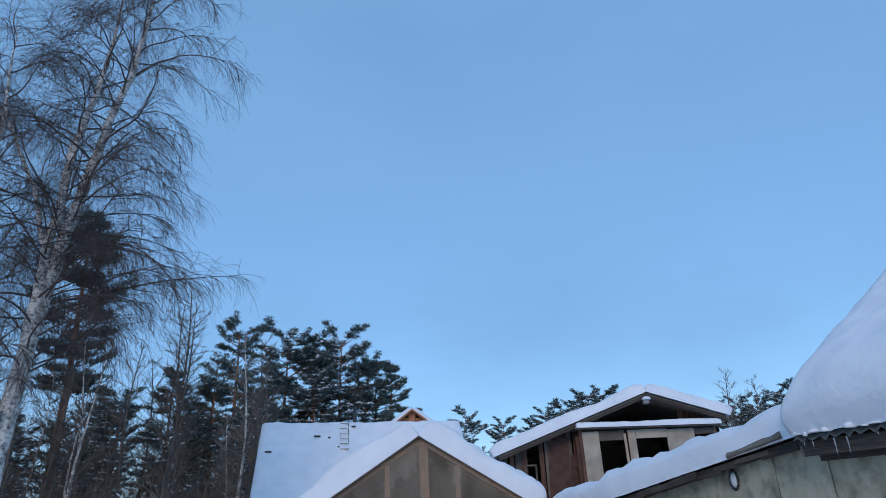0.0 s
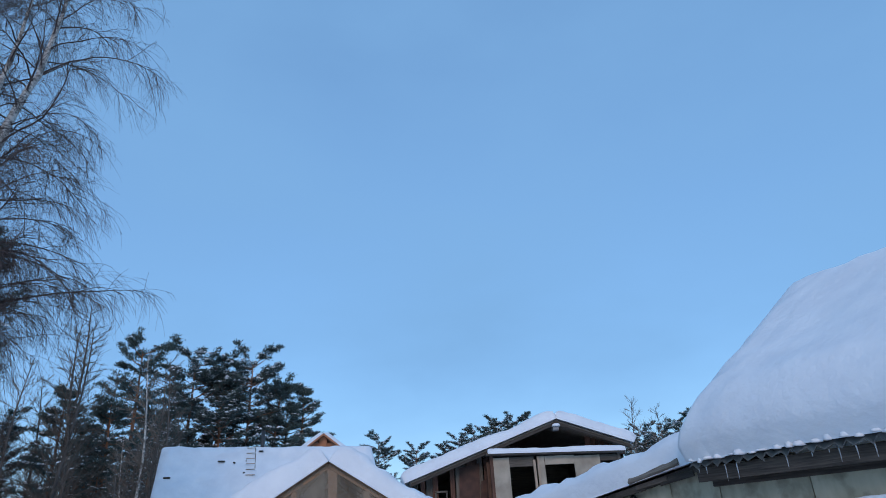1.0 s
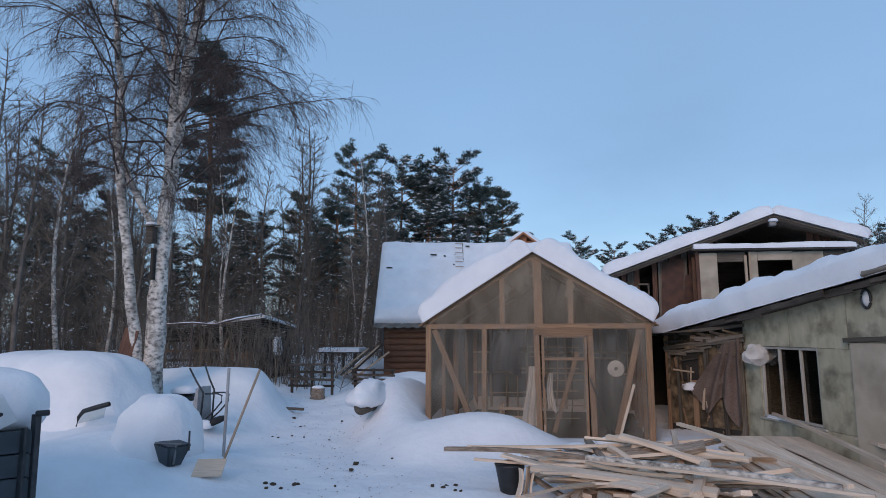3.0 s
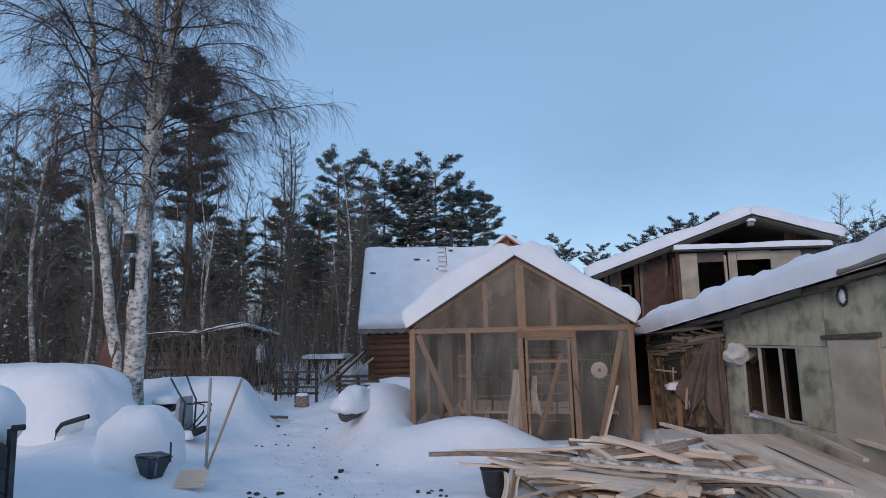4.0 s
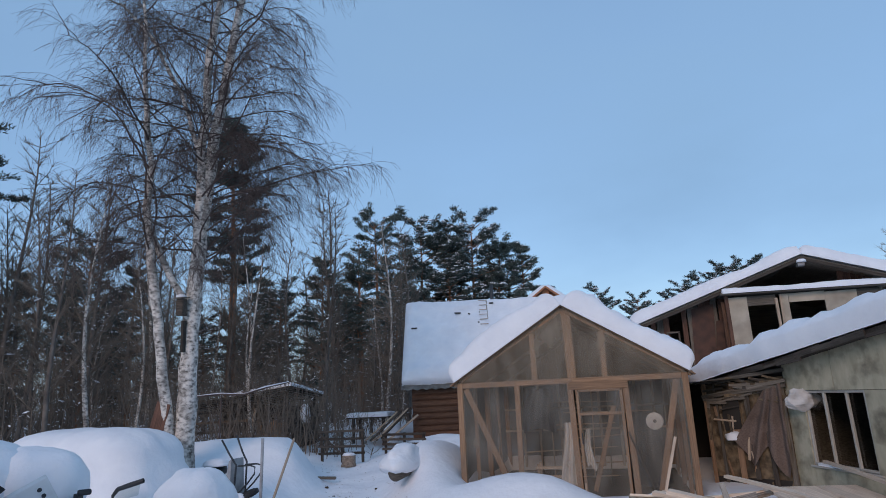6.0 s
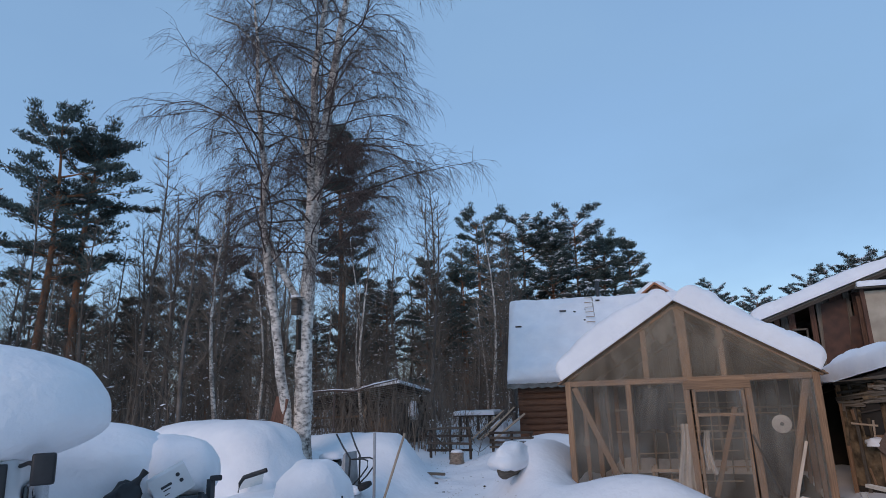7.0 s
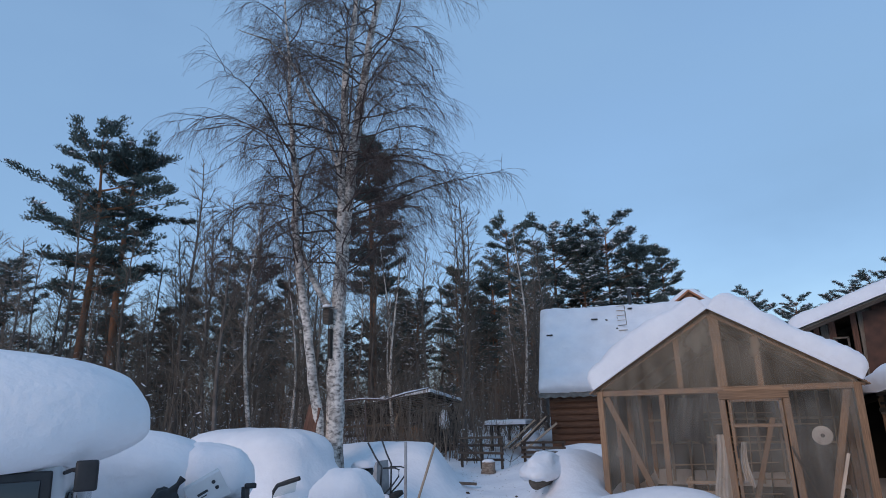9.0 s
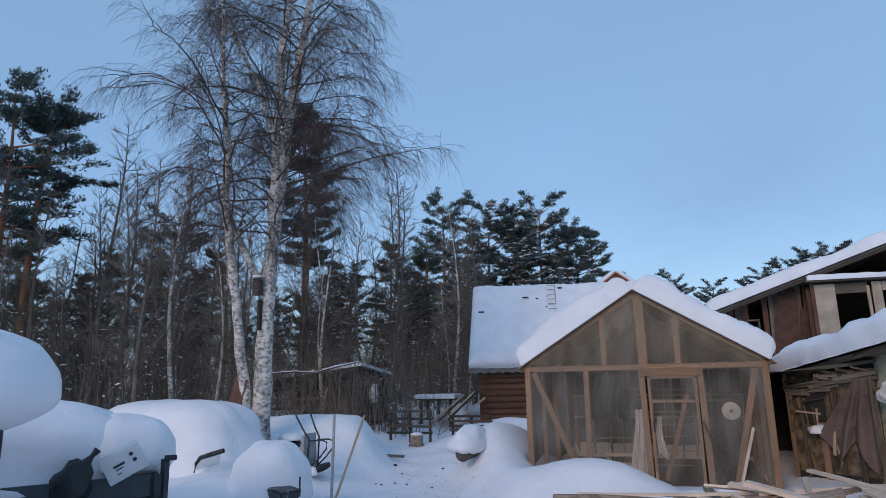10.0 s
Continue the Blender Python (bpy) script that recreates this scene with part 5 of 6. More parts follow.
def thicket():
    """Leafless undergrowth along the forest edge, as one mass of stems and twigs."""
    a = Acc()
    r = random.Random(41)
    for _ in range(5200):
        az = radians(r.uniform(-78, -13))
        d = r.uniform(16.5, 40) if r.random() < 0.75 else r.uniform(40, 60)
        x, y = d * math.sin(az), d * math.cos(az)
        if y < 2 or (x > -7 and y < 26) or (-13.6 < x < -7.6 and y < 19.5):
            continue
        h = r.uniform(1.0, 3.4) * (1 if d < 30 else 1.2)
        z = height(x, y) - 0.1
        q3 = bent((x, y, z), (r.uniform(-0.25, 0.25), r.uniform(-0.25, 0.25), 1), h, 4, 0.0, r, 0.12)
        w = r.uniform(0.008, 0.02)
        a.tube(q3, [w, w * 0.85, w * 0.7, w * 0.5, w * 0.3], 3)
        for _ in range(5):
            j = r.randrange(1, 4)
            dd = Vector((r.uniform(-0.8, 0.8), r.uniform(-0.8, 0.8), r.uniform(0.2, 1.0)))
            q4 = bent(q3[j], dd, h * r.uniform(0.15, 0.4), 2, 0, r, 0.15)
            a.tube(q4, [w * 0.5, w * 0.4, w * 0.25], 3)
    whole("thicket", a, "dense brown leafless undergrowth along the forest edge", "bushes", None, THICKET, kind="stuff")


thicket()

# ---- vehicles and the snow on them ----


def rounded(size, r, seg=2, taper=0.0):
    """A rounded box; taper narrows its top."""
    bm = bmesh.new()
    bmesh.ops.create_cube(bm, size=1)
    for v in bm.verts:
        k = 1 - taper if v.co.z > 0 else 1
        v.co = Vector((v.co.x * size[0] * k, v.co.y * size[1] * k, v.co.z * size[2]))
    bmesh.ops.bevel(bm, geom=bm.edges[:], offset=r, segments=seg, affect="EDGES", profile=0.6)
    me = bpy.data.meshes.new("rounded")
    bm.to_mesh(me)
    bm.free()
    me.shade_smooth()
    return me


def with_mat(me, mat):
    me.materials.clear()
    me.materials.append(mat)
    return me


def wheel(parent, x, y, z, r=0.33):
    a = Acc()
    a.tube([(0.0, -0.09, 0), (0.0, -0.07, 0), (0, 0.07, 0), (0, 0.09, 0)], [r * 0.7, r, r, r * 0.7], 20, True)
    w = part("wheel", a, parent, "", pose(x, y, z), RUBBER, True)
    b = Acc()
    b.tube([(0, -0.1, 0), (0, 0.1, 0)], [r * 0.55, r * 0.55], 16, True)
    part("rim", b, w, "dull steel rim", pose(x, y, z), STEEL)


def van():
    t = thing("van", "dull white flat-nosed van buried under a thick cap of snow", "van", pose(-4.42, 0.21, 0, 0, 0, 50))
    M = t.matrix_basis
    L = lambda x, y, z: M @ pose(x, y, z)
    part("body", with_mat(rounded((3.45, 1.30, 1.14), 0.08, 3, 0.02), CAR_WHITE), t, "", L(0.05, 0, 1.15))
    for x in (1.26, 0.1, -0.95):
        w = part("window", with_mat(rounded((0.78 if x < 0.5 else 0.86, 0.03, 0.50), 0.012, 2), BLACK), t, "dark window in a black rubber gasket", L(x, -0.650, 1.43))
        part("pane", with_mat(rounded((0.68 if x < 0.5 else 0.76, 0.03, 0.41), 0.01, 2), CAR_GLASS), w, "", L(x, -0.657, 1.43))
        if x > 0.5:
            bar = Acc()
            bar.box((0, 0, 0), (0.03, 0.03, 0.46))
            part("vent_bar", bar, w, "", L(x - 0.18, -0.670, 1.43), BLACK)
    part("windscreen", with_mat(rounded((0.03, 1.08, 0.50), 0.01, 2), CAR_GLASS), t, "", L(1.77, 0, 1.30))
    part("mirror", with_mat(rounded((0.115, 0.05, 0.165), 0.015, 2), BLACK), t, "black wing mirror", L(1.86, -0.70, 1.645))
    a = Acc()
    a.tube([M @ Vector(p) for p in ((1.74, -0.60, 1.66), (1.79, -0.68, 1.68), (1.84, -0.70, 1.66))], [0.012] * 3, 6)
    part("mirror_arm", a, t, "", Matrix(), BLACK, True)
    bp = Acc()
    bp.box((0, 0, 0), (0.08, 1.3, 0.14), None, 0.02)
    part("bumper", bp, t, "", L(1.80, 0, 0.5), DARK_STEEL)
    for x in (-1.0, 1.05):
        for y in (-0.58, 0.58):
            p = M @ Vector((x, y, 0.42))
            wheel(t, p.x, p.y, p.z)
    whole("van_snow", snow_lump((0, 0, 0), (2.02, 1.0, 0.44), 2.4, 0.7, 84, 0.045, 2.9), "thick rounded snow cap overhanging the van roof", "snow", M @ pose(0.10, 0.0, 1.98), SNOW, smooth=True)


van()


def trailer():
    m = pose(-5.24, 3.05, 0, 0, 0, 50)
    t = thing("trailer", "dark planked box trailer heaped with snow", "trailer", m)
    W = lambda x, y, z: m @ Vector((x, y, z))
    for i in range(4):
        z = 0.42 + i * 0.20
        for y in (-0.70, 0.70):
            beam("side_board", t, W(-1.30, y, z), W(1.30, y, z + 0.02), 0.03, 0.19, CAR_DARK)
        for x in (-1.30, 1.30):
            beam("end_board", t, W(x, -0.68, z), W(x, 0.68, z), 0.03, 0.19, CAR_DARK)
    for x in (-1.25, -0.6, 0.0, 0.6, 1.25):
        beam("stake", t, W(x, -0.735, 0.3), W(x, -0.735, 1.16), 0.05, 0.03, DARK_STEEL, (0, 1, 0))
    beam("stake", t, W(1.34, -0.66, 0.3), W(1.34, -0.66, 1.26), 0.06, 0.06, DARK_STEEL, (0, 1, 0))
    b = Acc()
    b.box((0, 0, 0.33), (2.6, 1.4, 0.04))
    part("bed", b, t, "", None, GREY_WOOD)
    part("lamp", with_mat(rounded((0.11, 0.05, 0.05), 0.015, 2), BLACK), t, "small black side lamp", m @ pose(1.38, -0.70, 1.27))
    for y in (-0.62, 0.62):
        p = W(0.1, y, 0.3)
        wheel(t, p.x, p.y, p.z, 0.3)
    whole("trailer_snow", snow_lump((0, 0, 0), (1.45, 0.80, 0.58), 6.6, 0.3, 56, 0.10, 2.8), "snow heaped over the trailer", "snow", m @ pose(-0.3, 0.05, 1.22), SNOW, smooth=True)
    whole("trailer_snow", snow_lump((0, 0, 0), (0.42, 0.6, 0.36), 1.6, 0.5, 34, 0.10, 2.4), "rounded snow lump on the trailer end", "snow", m @ pose(1.05, -0.05, 1.30), SNOW, smooth=True)
    # black bag and printed box thrown in
    a = snow_lump((0, 0, 0), (0.15, 0.10, 0.20), 5.2, 2, 26, 0.28, 1.8)
    a.tube([(0.02, 0, 0.15), (0.05, -0.01, 0.24), (0.07, 0, 0.30)], [0.05, 0.02, 0.035], 8)
    whole("black_bag", a, "knotted black plastic bag stuck in the snow", "bag", m @ pose(0.60, -0.86, 1.14, 0, 20, 0), BLACK, smooth=True)
    bx = thing("cardboard_box", "white printed box tipped over in the trailer snow", "box", m @ pose(0.98, -0.82, 1.27, 8, -28, 0) @ Matrix.Scale(0.8, 4))
    part("carton", with_mat(rounded((0.42, 0.16, 0.30), 0.008, 1), CARD), bx, "", None)
    for x, z, w, h in ((-0.05, 0.02, 0.12, 0.028), (-0.06, -0.02, 0.08, 0.012), (-0.08, -0.07, 0.05, 0.01)):
        c = Acc()
        c.box((0, 0, 0), (w, 0.004, h))
        part("print_bar", c, bx, "", at_world(bx) @ pose(x, -0.083, z), INK)
    for x, z in ((0.10, 0.07), (0.11, -0.005)):
        c = Acc()
        c.tube([(0, -0.002, 0), (0, 0.002, 0)], [0.022, 0.022], 16, True)
        part("print_dot", c, bx, "", at_world(bx) @ pose(x, -0.083, z), INK)


trailer()


def buried_car():
    m = pose(-7.95, 8.3, 0, 0, 0, 4)
    t = thing("buried_car", "car wholly buried in snow with one window corner bare", "car", m)
    part("body", with_mat(rounded((2.9, 1.3, 0.6), 0.15, 3, 0.04), CAR_DARK), t, "", m @ pose(-0.1, 0.1, 0.55))
    part("cabin", with_mat(rounded((1.8, 1.2, 0.5), 0.15, 3, 0.12), CAR_GLASS), t, "", m @ pose(-0.2, 0.1, 1.02))
    a = Acc()
    a.tube([(-6.68, 7.18, 0.56), (-6.64, 7.17, 0.70), (-6.56, 7.17, 0.79), (-6.38, 7.18, 0.84), (-6.17, 7.24, 0.90)], [0.012, 0.026, 0.034, 0.038, 0.036], 8)
    part("window_frame", a, t, "black window frame corner", Matrix(), BLACK, True)
    b = Acc()
    b.face((-6.66, 7.17, 0.60), (-6.22, 7.20, 0.70), (-6.20, 7.22, 0.88), (-6.58, 7.18, 0.79))
    part("pane", b, t, "frosted pane", Matrix(), GLASS)
    for x in (-1.05, 1.0):
        for y in (-0.6, 0.75):
            p = m @ Vector((x, y, 0.38))
            wheel(t, p.x, p.y, p.z, 0.3)
    whole("car_snow", snow_lump((-8.05, 8.2, 0.80), (1.55, 0.88, 0.86), 9.3, 0.9, 60, 0.06, 3.4, 0.32), "deep smooth snow moulded over the car", "snow", None, SNOW, smooth=True)


buried_car()


def cart():
    t = thing("garden_cart", "dark metal garden cart under a rounded heap of snow", "cart", pose(-4.45, 6.3, 0.25))
    bm = bmesh.new()
    bmesh.ops.create_cube(bm, size=1)
    for v in bm.verts:
        k = 1.0 if v.co.z > 0 else 0.55
        v.co = Vector((v.co.x * 0.34 * k, v.co.y * 0.34 * k, v.co.z * 0.28))
    bmesh.ops.bevel(bm, geom=bm.edges[:], offset=0.02, segments=2, affect="EDGES")
    me = bpy.data.meshes.new("tub")
    bm.to_mesh(me)
    bm.free()
    part("tub", with_mat(me, CAR_DARK), t, "", pose(-4.22, 6.06, 0.46, 0, 6, -20))
    beam("rim", t, (-4.36, 5.92, 0.61), (-4.06, 6.02, 0.59), 0.02, 0.02, STEEL)
    beam("stay", t, (-4.08, 5.95, 0.60), (-4.13, 5.98, 0.36), 0.02, 0.03, STEEL, (0, 1, 0))
    beam("leg", t, (-4.02, 6.12, 0.5), (-4.02, 6.12, 0.74), 0.02, 0.02, DARK_STEEL, (0, 1, 0))
    whole("cart_snow", snow_lump((-4.74, 6.5, 0.62), (0.47, 0.56, 0.52), 7.7, 0.9, 40, 0.10, 2.2, 0.35), "rounded heap of snow on the garden cart", "snow", None, SNOW, smooth=True)


cart()

# ---- yard things ----


def wheelbarrow():
    t = thing("wheelbarrow", "grey steel wheelbarrow tipped up on its nose in snow", "wheelbarrow", pose(-5.5, 8.7, 0.4))
    a = Acc()
    lo = [(-5.74, 8.6, 0.42), (-5.54, 8.50, 0.42), (-5.50, 8.9, 0.42), (-5.74, 8.95, 0.42)]
    hi = [(-5.64, 8.62, 1.00), (-5.55, 8.56, 1.05), (-5.50, 8.84, 1.05), (-5.62, 8.90, 1.00)]
    a.face(*lo[::-1])
    a.face(*hi)
    for i in range(4):
        j = (i + 1) % 4
        a.face(lo[i], lo[j], hi[j], hi[i])
    part("tub", a, t, "dull grey tub", Matrix(), ZINC)
    for pts in ([(-5.52, 8.6, 0.45), (-5.47, 8.58, 0.95), (-5.60, 8.58, 1.12), (-5.74, 8.56, 1.36)], [(-5.46, 8.85, 0.45), (-5.42, 8.82, 0.98), (-5.50, 8.8, 1.15), (-5.60, 8.78, 1.42)]):
        h = Acc()
        h.tube(pts, [0.016] * 4, 8, True)
        part("handle", h, t, "", Matrix(), DARK_STEEL, True)
    for y in (8.6, 8.82):
        h = Acc()
        h.tube([(-5.45, y, 0.93), (-5.22, y, 0.94), (-5.13, y, 0.91), (-5.14, y, 0.80), (-5.28, y, 0.64), (-5.44, y, 0.50)], [0.014] * 6, 8, True)
        part("leg", h, t, "", Matrix(), DARK_STEEL, True)
    w = Acc()
    w.tube([(-0.05, 0, 0), (-0.03, 0, 0), (0.03, 0, 0), (0.05, 0, 0)], [0.12, 0.18, 0.18, 0.12], 20, True)
    part("wheel", w, t, "black rubber wheel", pose(-5.30, 8.68, 0.47, 0, 70, 30), RUBBER, True)
    whole("snow_clump", snow_lump((-5.40, 8.52, 0.42), (0.15, 0.12, 0.09), 3.3, 0.5, 16), "clump of snow by the barrow wheel", "snow", None, SNOW, smooth=True)


wheelbarrow()
p = Acc()
p.tube([(0, 0, -0.75), (0, 0, 0.62)], [0.022, 0.022], 10, True)
whole("steel_post", p, "grey steel pipe stuck upright in the snow", "post", pose(-4.12, 7.1, 0.84, 0, 1.5, 0), ZINC, smooth=True)

sh = thing("snow_shovel", "plywood snow shovel with a long wooden handle", "shovel", pose(-3.64, 6.3, 0.12))
pole("handle", sh, (-3.66, 6.26, height(-3.7, 6.2) + 0.06), (-3.40, 6.70, 1.47), 0.017, TIMBER_PALE)
b = Acc()
b.box((0, 0, 0), (0.36, 0.29, 0.012), None, 0.003)
part("blade", b, sh, "pale plywood blade", pose(-3.72, 6.12, height(-3.72, 6.12) + 0.10, 34, 0, 16), PLYWOOD)

bk = thing("bucket", "black plastic bucket standing in trodden snow", "bucket", pose(-0.04, 6.75, 0.04, 3, -3, 0))
a = Acc()
a.tube([(0, 0, 0.0), (0, 0, 0.02), (0, 0, 0.34), (0, 0, 0.36), (0, 0, 0.36), (0, 0, 0.34), (0, 0, 0.05)], [0.13, 0.135, 0.175, 0.185, 0.165, 0.16, 0.12], 28, True)
part("pail", a, bk, "", None, BLACK, True)
a = Acc()
a.tube([(0.18 * math.cos(v), 0.03 + 0.05 * math.sin(v), 0.33 - 0.10 * math.sin(v)) for v in np.linspace(0, math.pi, 13)], [0.004] * 13, 6)
part("bail", a, bk, "thin wire handle", None, STEEL, True)
whole("snow_clump", snow_lump((0.05, 6.78, 0.10), (0.1, 0.1, 0.1), 1.0, 0.5, 12), "snow lying in the black bucket", "snow", None, SNOW, smooth=True)

r4 = random.Random(55)
for k, (cx, cy, n, s) in enumerate(((-2.8, 6.35, 7, 0.28), (-0.8, 6.75, 8, 0.20), (-2.2, 7.6, 4, 0.4), (-3.9, 9.6, 5, 0.5), (-4.6, 11.0, 4, 0.4))):
    for _ in range(n):
        x, y = cx + r4.gauss(0, s), cy + r4.gauss(0, s * 0.5)
        q3 = r4.uniform(0.012, 0.038)
        whole("clod", snow_lump((0, 0, 0), (q3 * 1.3, q3, q3 * 0.7), r4.uniform(0, 50), 2, 9, 0.5), "dark frozen clod on the trodden snow", "clod", pose(x, y, height(x, y) + q3 * 0.3, 0, 0, r4.uniform(0, 360)), SOIL, group="clods along the path")
b = Acc()
b.box((0, 0, 0), (0.62, 0.12, 0.05), None, 0.015)
whole("loose_board", b, "dark board lying across the snow path", "board", pose(-5.45, 11.75, height(-5.45, 11.75) + 0.03, 0, 3, 14), GREY_WOOD)

# log end under a cap of snow
lg = thing("snowy_log", "cut log with a dark end under a snow cap", "log", pose(-2.96, 9.72, 0.6))
a = Acc()
a.tube([(-2.98, 9.46, 0.66), (-2.93, 9.8, 0.7), (-2.86, 10.25, 0.72)], [0.13, 0.14, 0.14], 14, True)
part("trunk", a, lg, "", Matrix(), GREY_WOOD, True)
whole("log_snow", snow_lump((-3.0, 10.02, 0.86), (0.27, 0.58, 0.25), 4.9, 0.9, 30, 0.2, 2.0, 0.6), "smooth snow cap on the cut log", "snow", None, SNOW, smooth=True)


def rail_fence(x0, x1, y, z0, z1, label, brace=True):
    t = thing("rail_fence", label, "fence", pose((x0 + x1) / 2, y, z0))
    n = 3
    for i in range(n):
        x = x0 + (x1 - x0) * i / (n - 1)
        beam("post", t, (x, y, z0 - 0.25), (x, y, z1), 0.06, 0.06, DARK_WOOD, (0, 1, 0))
    for i in range(4):
        z = z0 + 0.06 + (z1 - z0 - 0.1) * i / 3
        beam("rail", t, (x0 - 0.08, y - 0.05, z), (x1 + 0.08, y - 0.05, z + r4.uniform(-0.02, 0.02)), 0.03, 0.06, DARK_WOOD)
    if brace:
        beam("brace", t, (x0, y - 0.07, z1 - 0.1), ((x0 + x1) / 2, y - 0.07, z0 + 0.05), 0.03, 0.05, DARK_WOOD)


rail_fence(-6.75, -5.62, 14.5, 0.50, 1.14, "grey slatted pallet fence by the path")
rail_fence(-5.25, -4.2, 15.2, 0.52, 0.98, "low grey rail fence half in snow", False)

st = thing("chopping_stump", "pale sawn stump dusted with snow beside the path", "stump", pose(-5.75, 13.9, 0.3))
a = Acc()
a.tube([(0, 0, 0), (0, 0, 0.08), (0.01, 0, 0.26)], [0.2, 0.17, 0.165], 14, True)
part("trunk", a, st, "", None, BARK, True)
part("snow", snow_lump((0, 0, 0.27), (0.15, 0.15, 0.06), 2.0, 0.3, 16), st, "snow cap", None, SNOW, True)

tb = thing("yard_table", "rough wooden table with snow on top", "table", pose(-7.1, 19, 0.5))
for x in (-7.65, -6.6):
    for y in (18.7, 19.3):
        beam("leg", tb, (x, y, 0.4), (x, y, 1.24), 0.08, 0.08, DARK_WOOD, (0, 1, 0))
for i in range(4):
    beam("top_board", tb, (-7.85, 18.65 + i * 0.22, 1.27), (-6.4, 18.65 + i * 0.22, 1.27), 0.2, 0.04, DARK_WOOD)
whole("table_snow", snow_slab((-7.85, 18.55, 1.29), (1.45, 0, 0), (0, 0.85, 0), (0, 0, 1), 0.14, 0.1, 24, 14, 0.02, 0.02), "flat snow on the yard table", "snow", None, SNOW, smooth=True)
whole("snow_heap", snow_lump((-6.2, 18.4, 0.8), (0.28, 0.3, 0.34), 2.0, 0.9, 20), "rounded snow heap by the hut", "snow", None, SNOW, smooth=True)
for k in range(7):
    x = -6.15 + 0.1 * k
    b = Acc()
    b.box((0, 0, 0), (1.3, r4.uniform(0.03, 0.07), 0.025), None, 0.004)
    whole("leaning_board", b, "snow-dusted board leaning on the hut corner", "board", along((x - 0.55 + r4.uniform(-0.1, 0.1), 17.4, 0.62), (x + 0.30, 18.0, 1.55 + r4.uniform(-0.3, 0.1)), (0, -1, 0.4)), DARK_WOOD if k % 2 else TIMBER_PALE, group="boards leaning on the hut")


def shed():
    t = thing("open_shed", "dark open lean-to shed with snow on its roof", "shed", pose(-10.10, 17.6, 0))
    for x in (-12.5, -11.2, -10.1, -9.1):
        pole("post", t, (x, 17.0, 0.2), (x + r4.uniform(-0.05, 0.05), 17.0, 2.25 - 0.10 * abs(x + 9.5)), 0.06, DARK_WOOD)
        pole("post", t, (x, 18.8, 0.2), (x, 18.8, 2.0 - 0.10 * abs(x + 9.5)), 0.06, DARK_WOOD)
    A, B, C, D = Vector((-12.80, 16.7, 1.90)), Vector((-8.85, 16.7, 2.36)), Vector((-8.85, 19.0, 2.05)), Vector((-12.80, 19.0, 1.6))
    for i in range(9):
        f = i / 8
        beam("roof_board", t, A.lerp(D, f), B.lerp(C, f), 0.27, 0.03, DARK_WOOD)
    whole("shed_snow", snow_slab(A + Vector((1.8, 0, 0.23)), (B - A) * 0.55, D - A, (0, 0, 1), 0.13, 0.12, 30, 20, 0.05, 0.04, seed=8), "patchy snow on the shed roof", "snow", None, SNOW, smooth=True)
    for i in range(14):
        x = -12.6 + i * 0.27
        beam("back_board", t, (x, 18.9, 0.2), (x, 18.9, 1.75), 0.24, 0.03, DARK_WOOD, (0, 1, 0))
    for i in range(5):
        beam("side_board", t, (-9.02, 17.05, 0.6 + i * 0.22), (-9.02, 18.8, 0.6 + i * 0.22), 0.03, 0.2, DARK_WOOD)
    for i in range(4):
        beam("rail", t, (-12.50, 16.93, 0.75 + i * 0.3), (-10.20, 16.93, 0.8 + i * 0.3), 0.03, 0.07, TIMBER if i == 2 else DARK_WOOD)
    for i in range(5):
        beam("front_board", t, (-10.05 + i * 0.17, 16.95, 0.6), (-10.02 + i * 0.17, 16.95, 1.3 + r4.uniform(-0.1, 0.1)), 0.15, 0.03, TIMBER, (0, 1, 0))
    beam("prop", t, (-10.40, 16.8, 0.6), (-10.10, 16.8, 1.75), 0.07, 0.05, TIMBER_PALE, (0, 1, 0))
    beam("prop", t, (-9.10, 16.75, 2.1), (-8.75, 16.75, 0.7), 0.06, 0.05, DARK_WOOD, (0, 1, 0))
    whole("shed_heap_snow", snow_lump((-8.62, 17.2, 1.5), (0.15, 0.2, 0.3), 6.1, 0.9, 22, 0.4, 2.0), "snow plastered on a heap beside the shed", "snow", None, SNOW, smooth=True)


shed()
# tangle of bare bushes at the shed and by the birch
a = Acc()
rb = random.Random(91)
for _ in range(320):
    x, y = rb.choice(((-9.6, 15.6), (-10.8, 14.2), (-8.4, 15.0), (-11.5, 16.0), (-7.5, 15.8)))
    x, y = x + rb.gauss(0, 0.7), y + rb.gauss(0, 0.5)
    q3 = bent((x, y, height(x, y) - 0.1), (rb.uniform(-0.3, 0.3), rb.uniform(-0.3, 0.3), 1), rb.uniform(0.9, 2.9), 5, 0.01, rb, 0.14)
    w = rb.uniform(0.006, 0.016)
    a.tube(q3, [w, w * 0.9, w * 0.75, w * 0.6, w * 0.45, w * 0.3], 4)
    for _ in range(6):
        j = rb.randrange(1, 5)
        q4 = bent(q3[j], (rb.uniform(-1, 1), rb.uniform(-1, 1), rb.uniform(0, 1)), rb.uniform(0.2, 0.8), 3, 0.02, rb, 0.2)
        a.tube(q4, [w * 0.45, w * 0.4, w * 0.3, w * 0.2], 3)
whole("bushes", a, "tangled bare bushes beside the shed", "bushes", None, THICKET, kind="stuff")
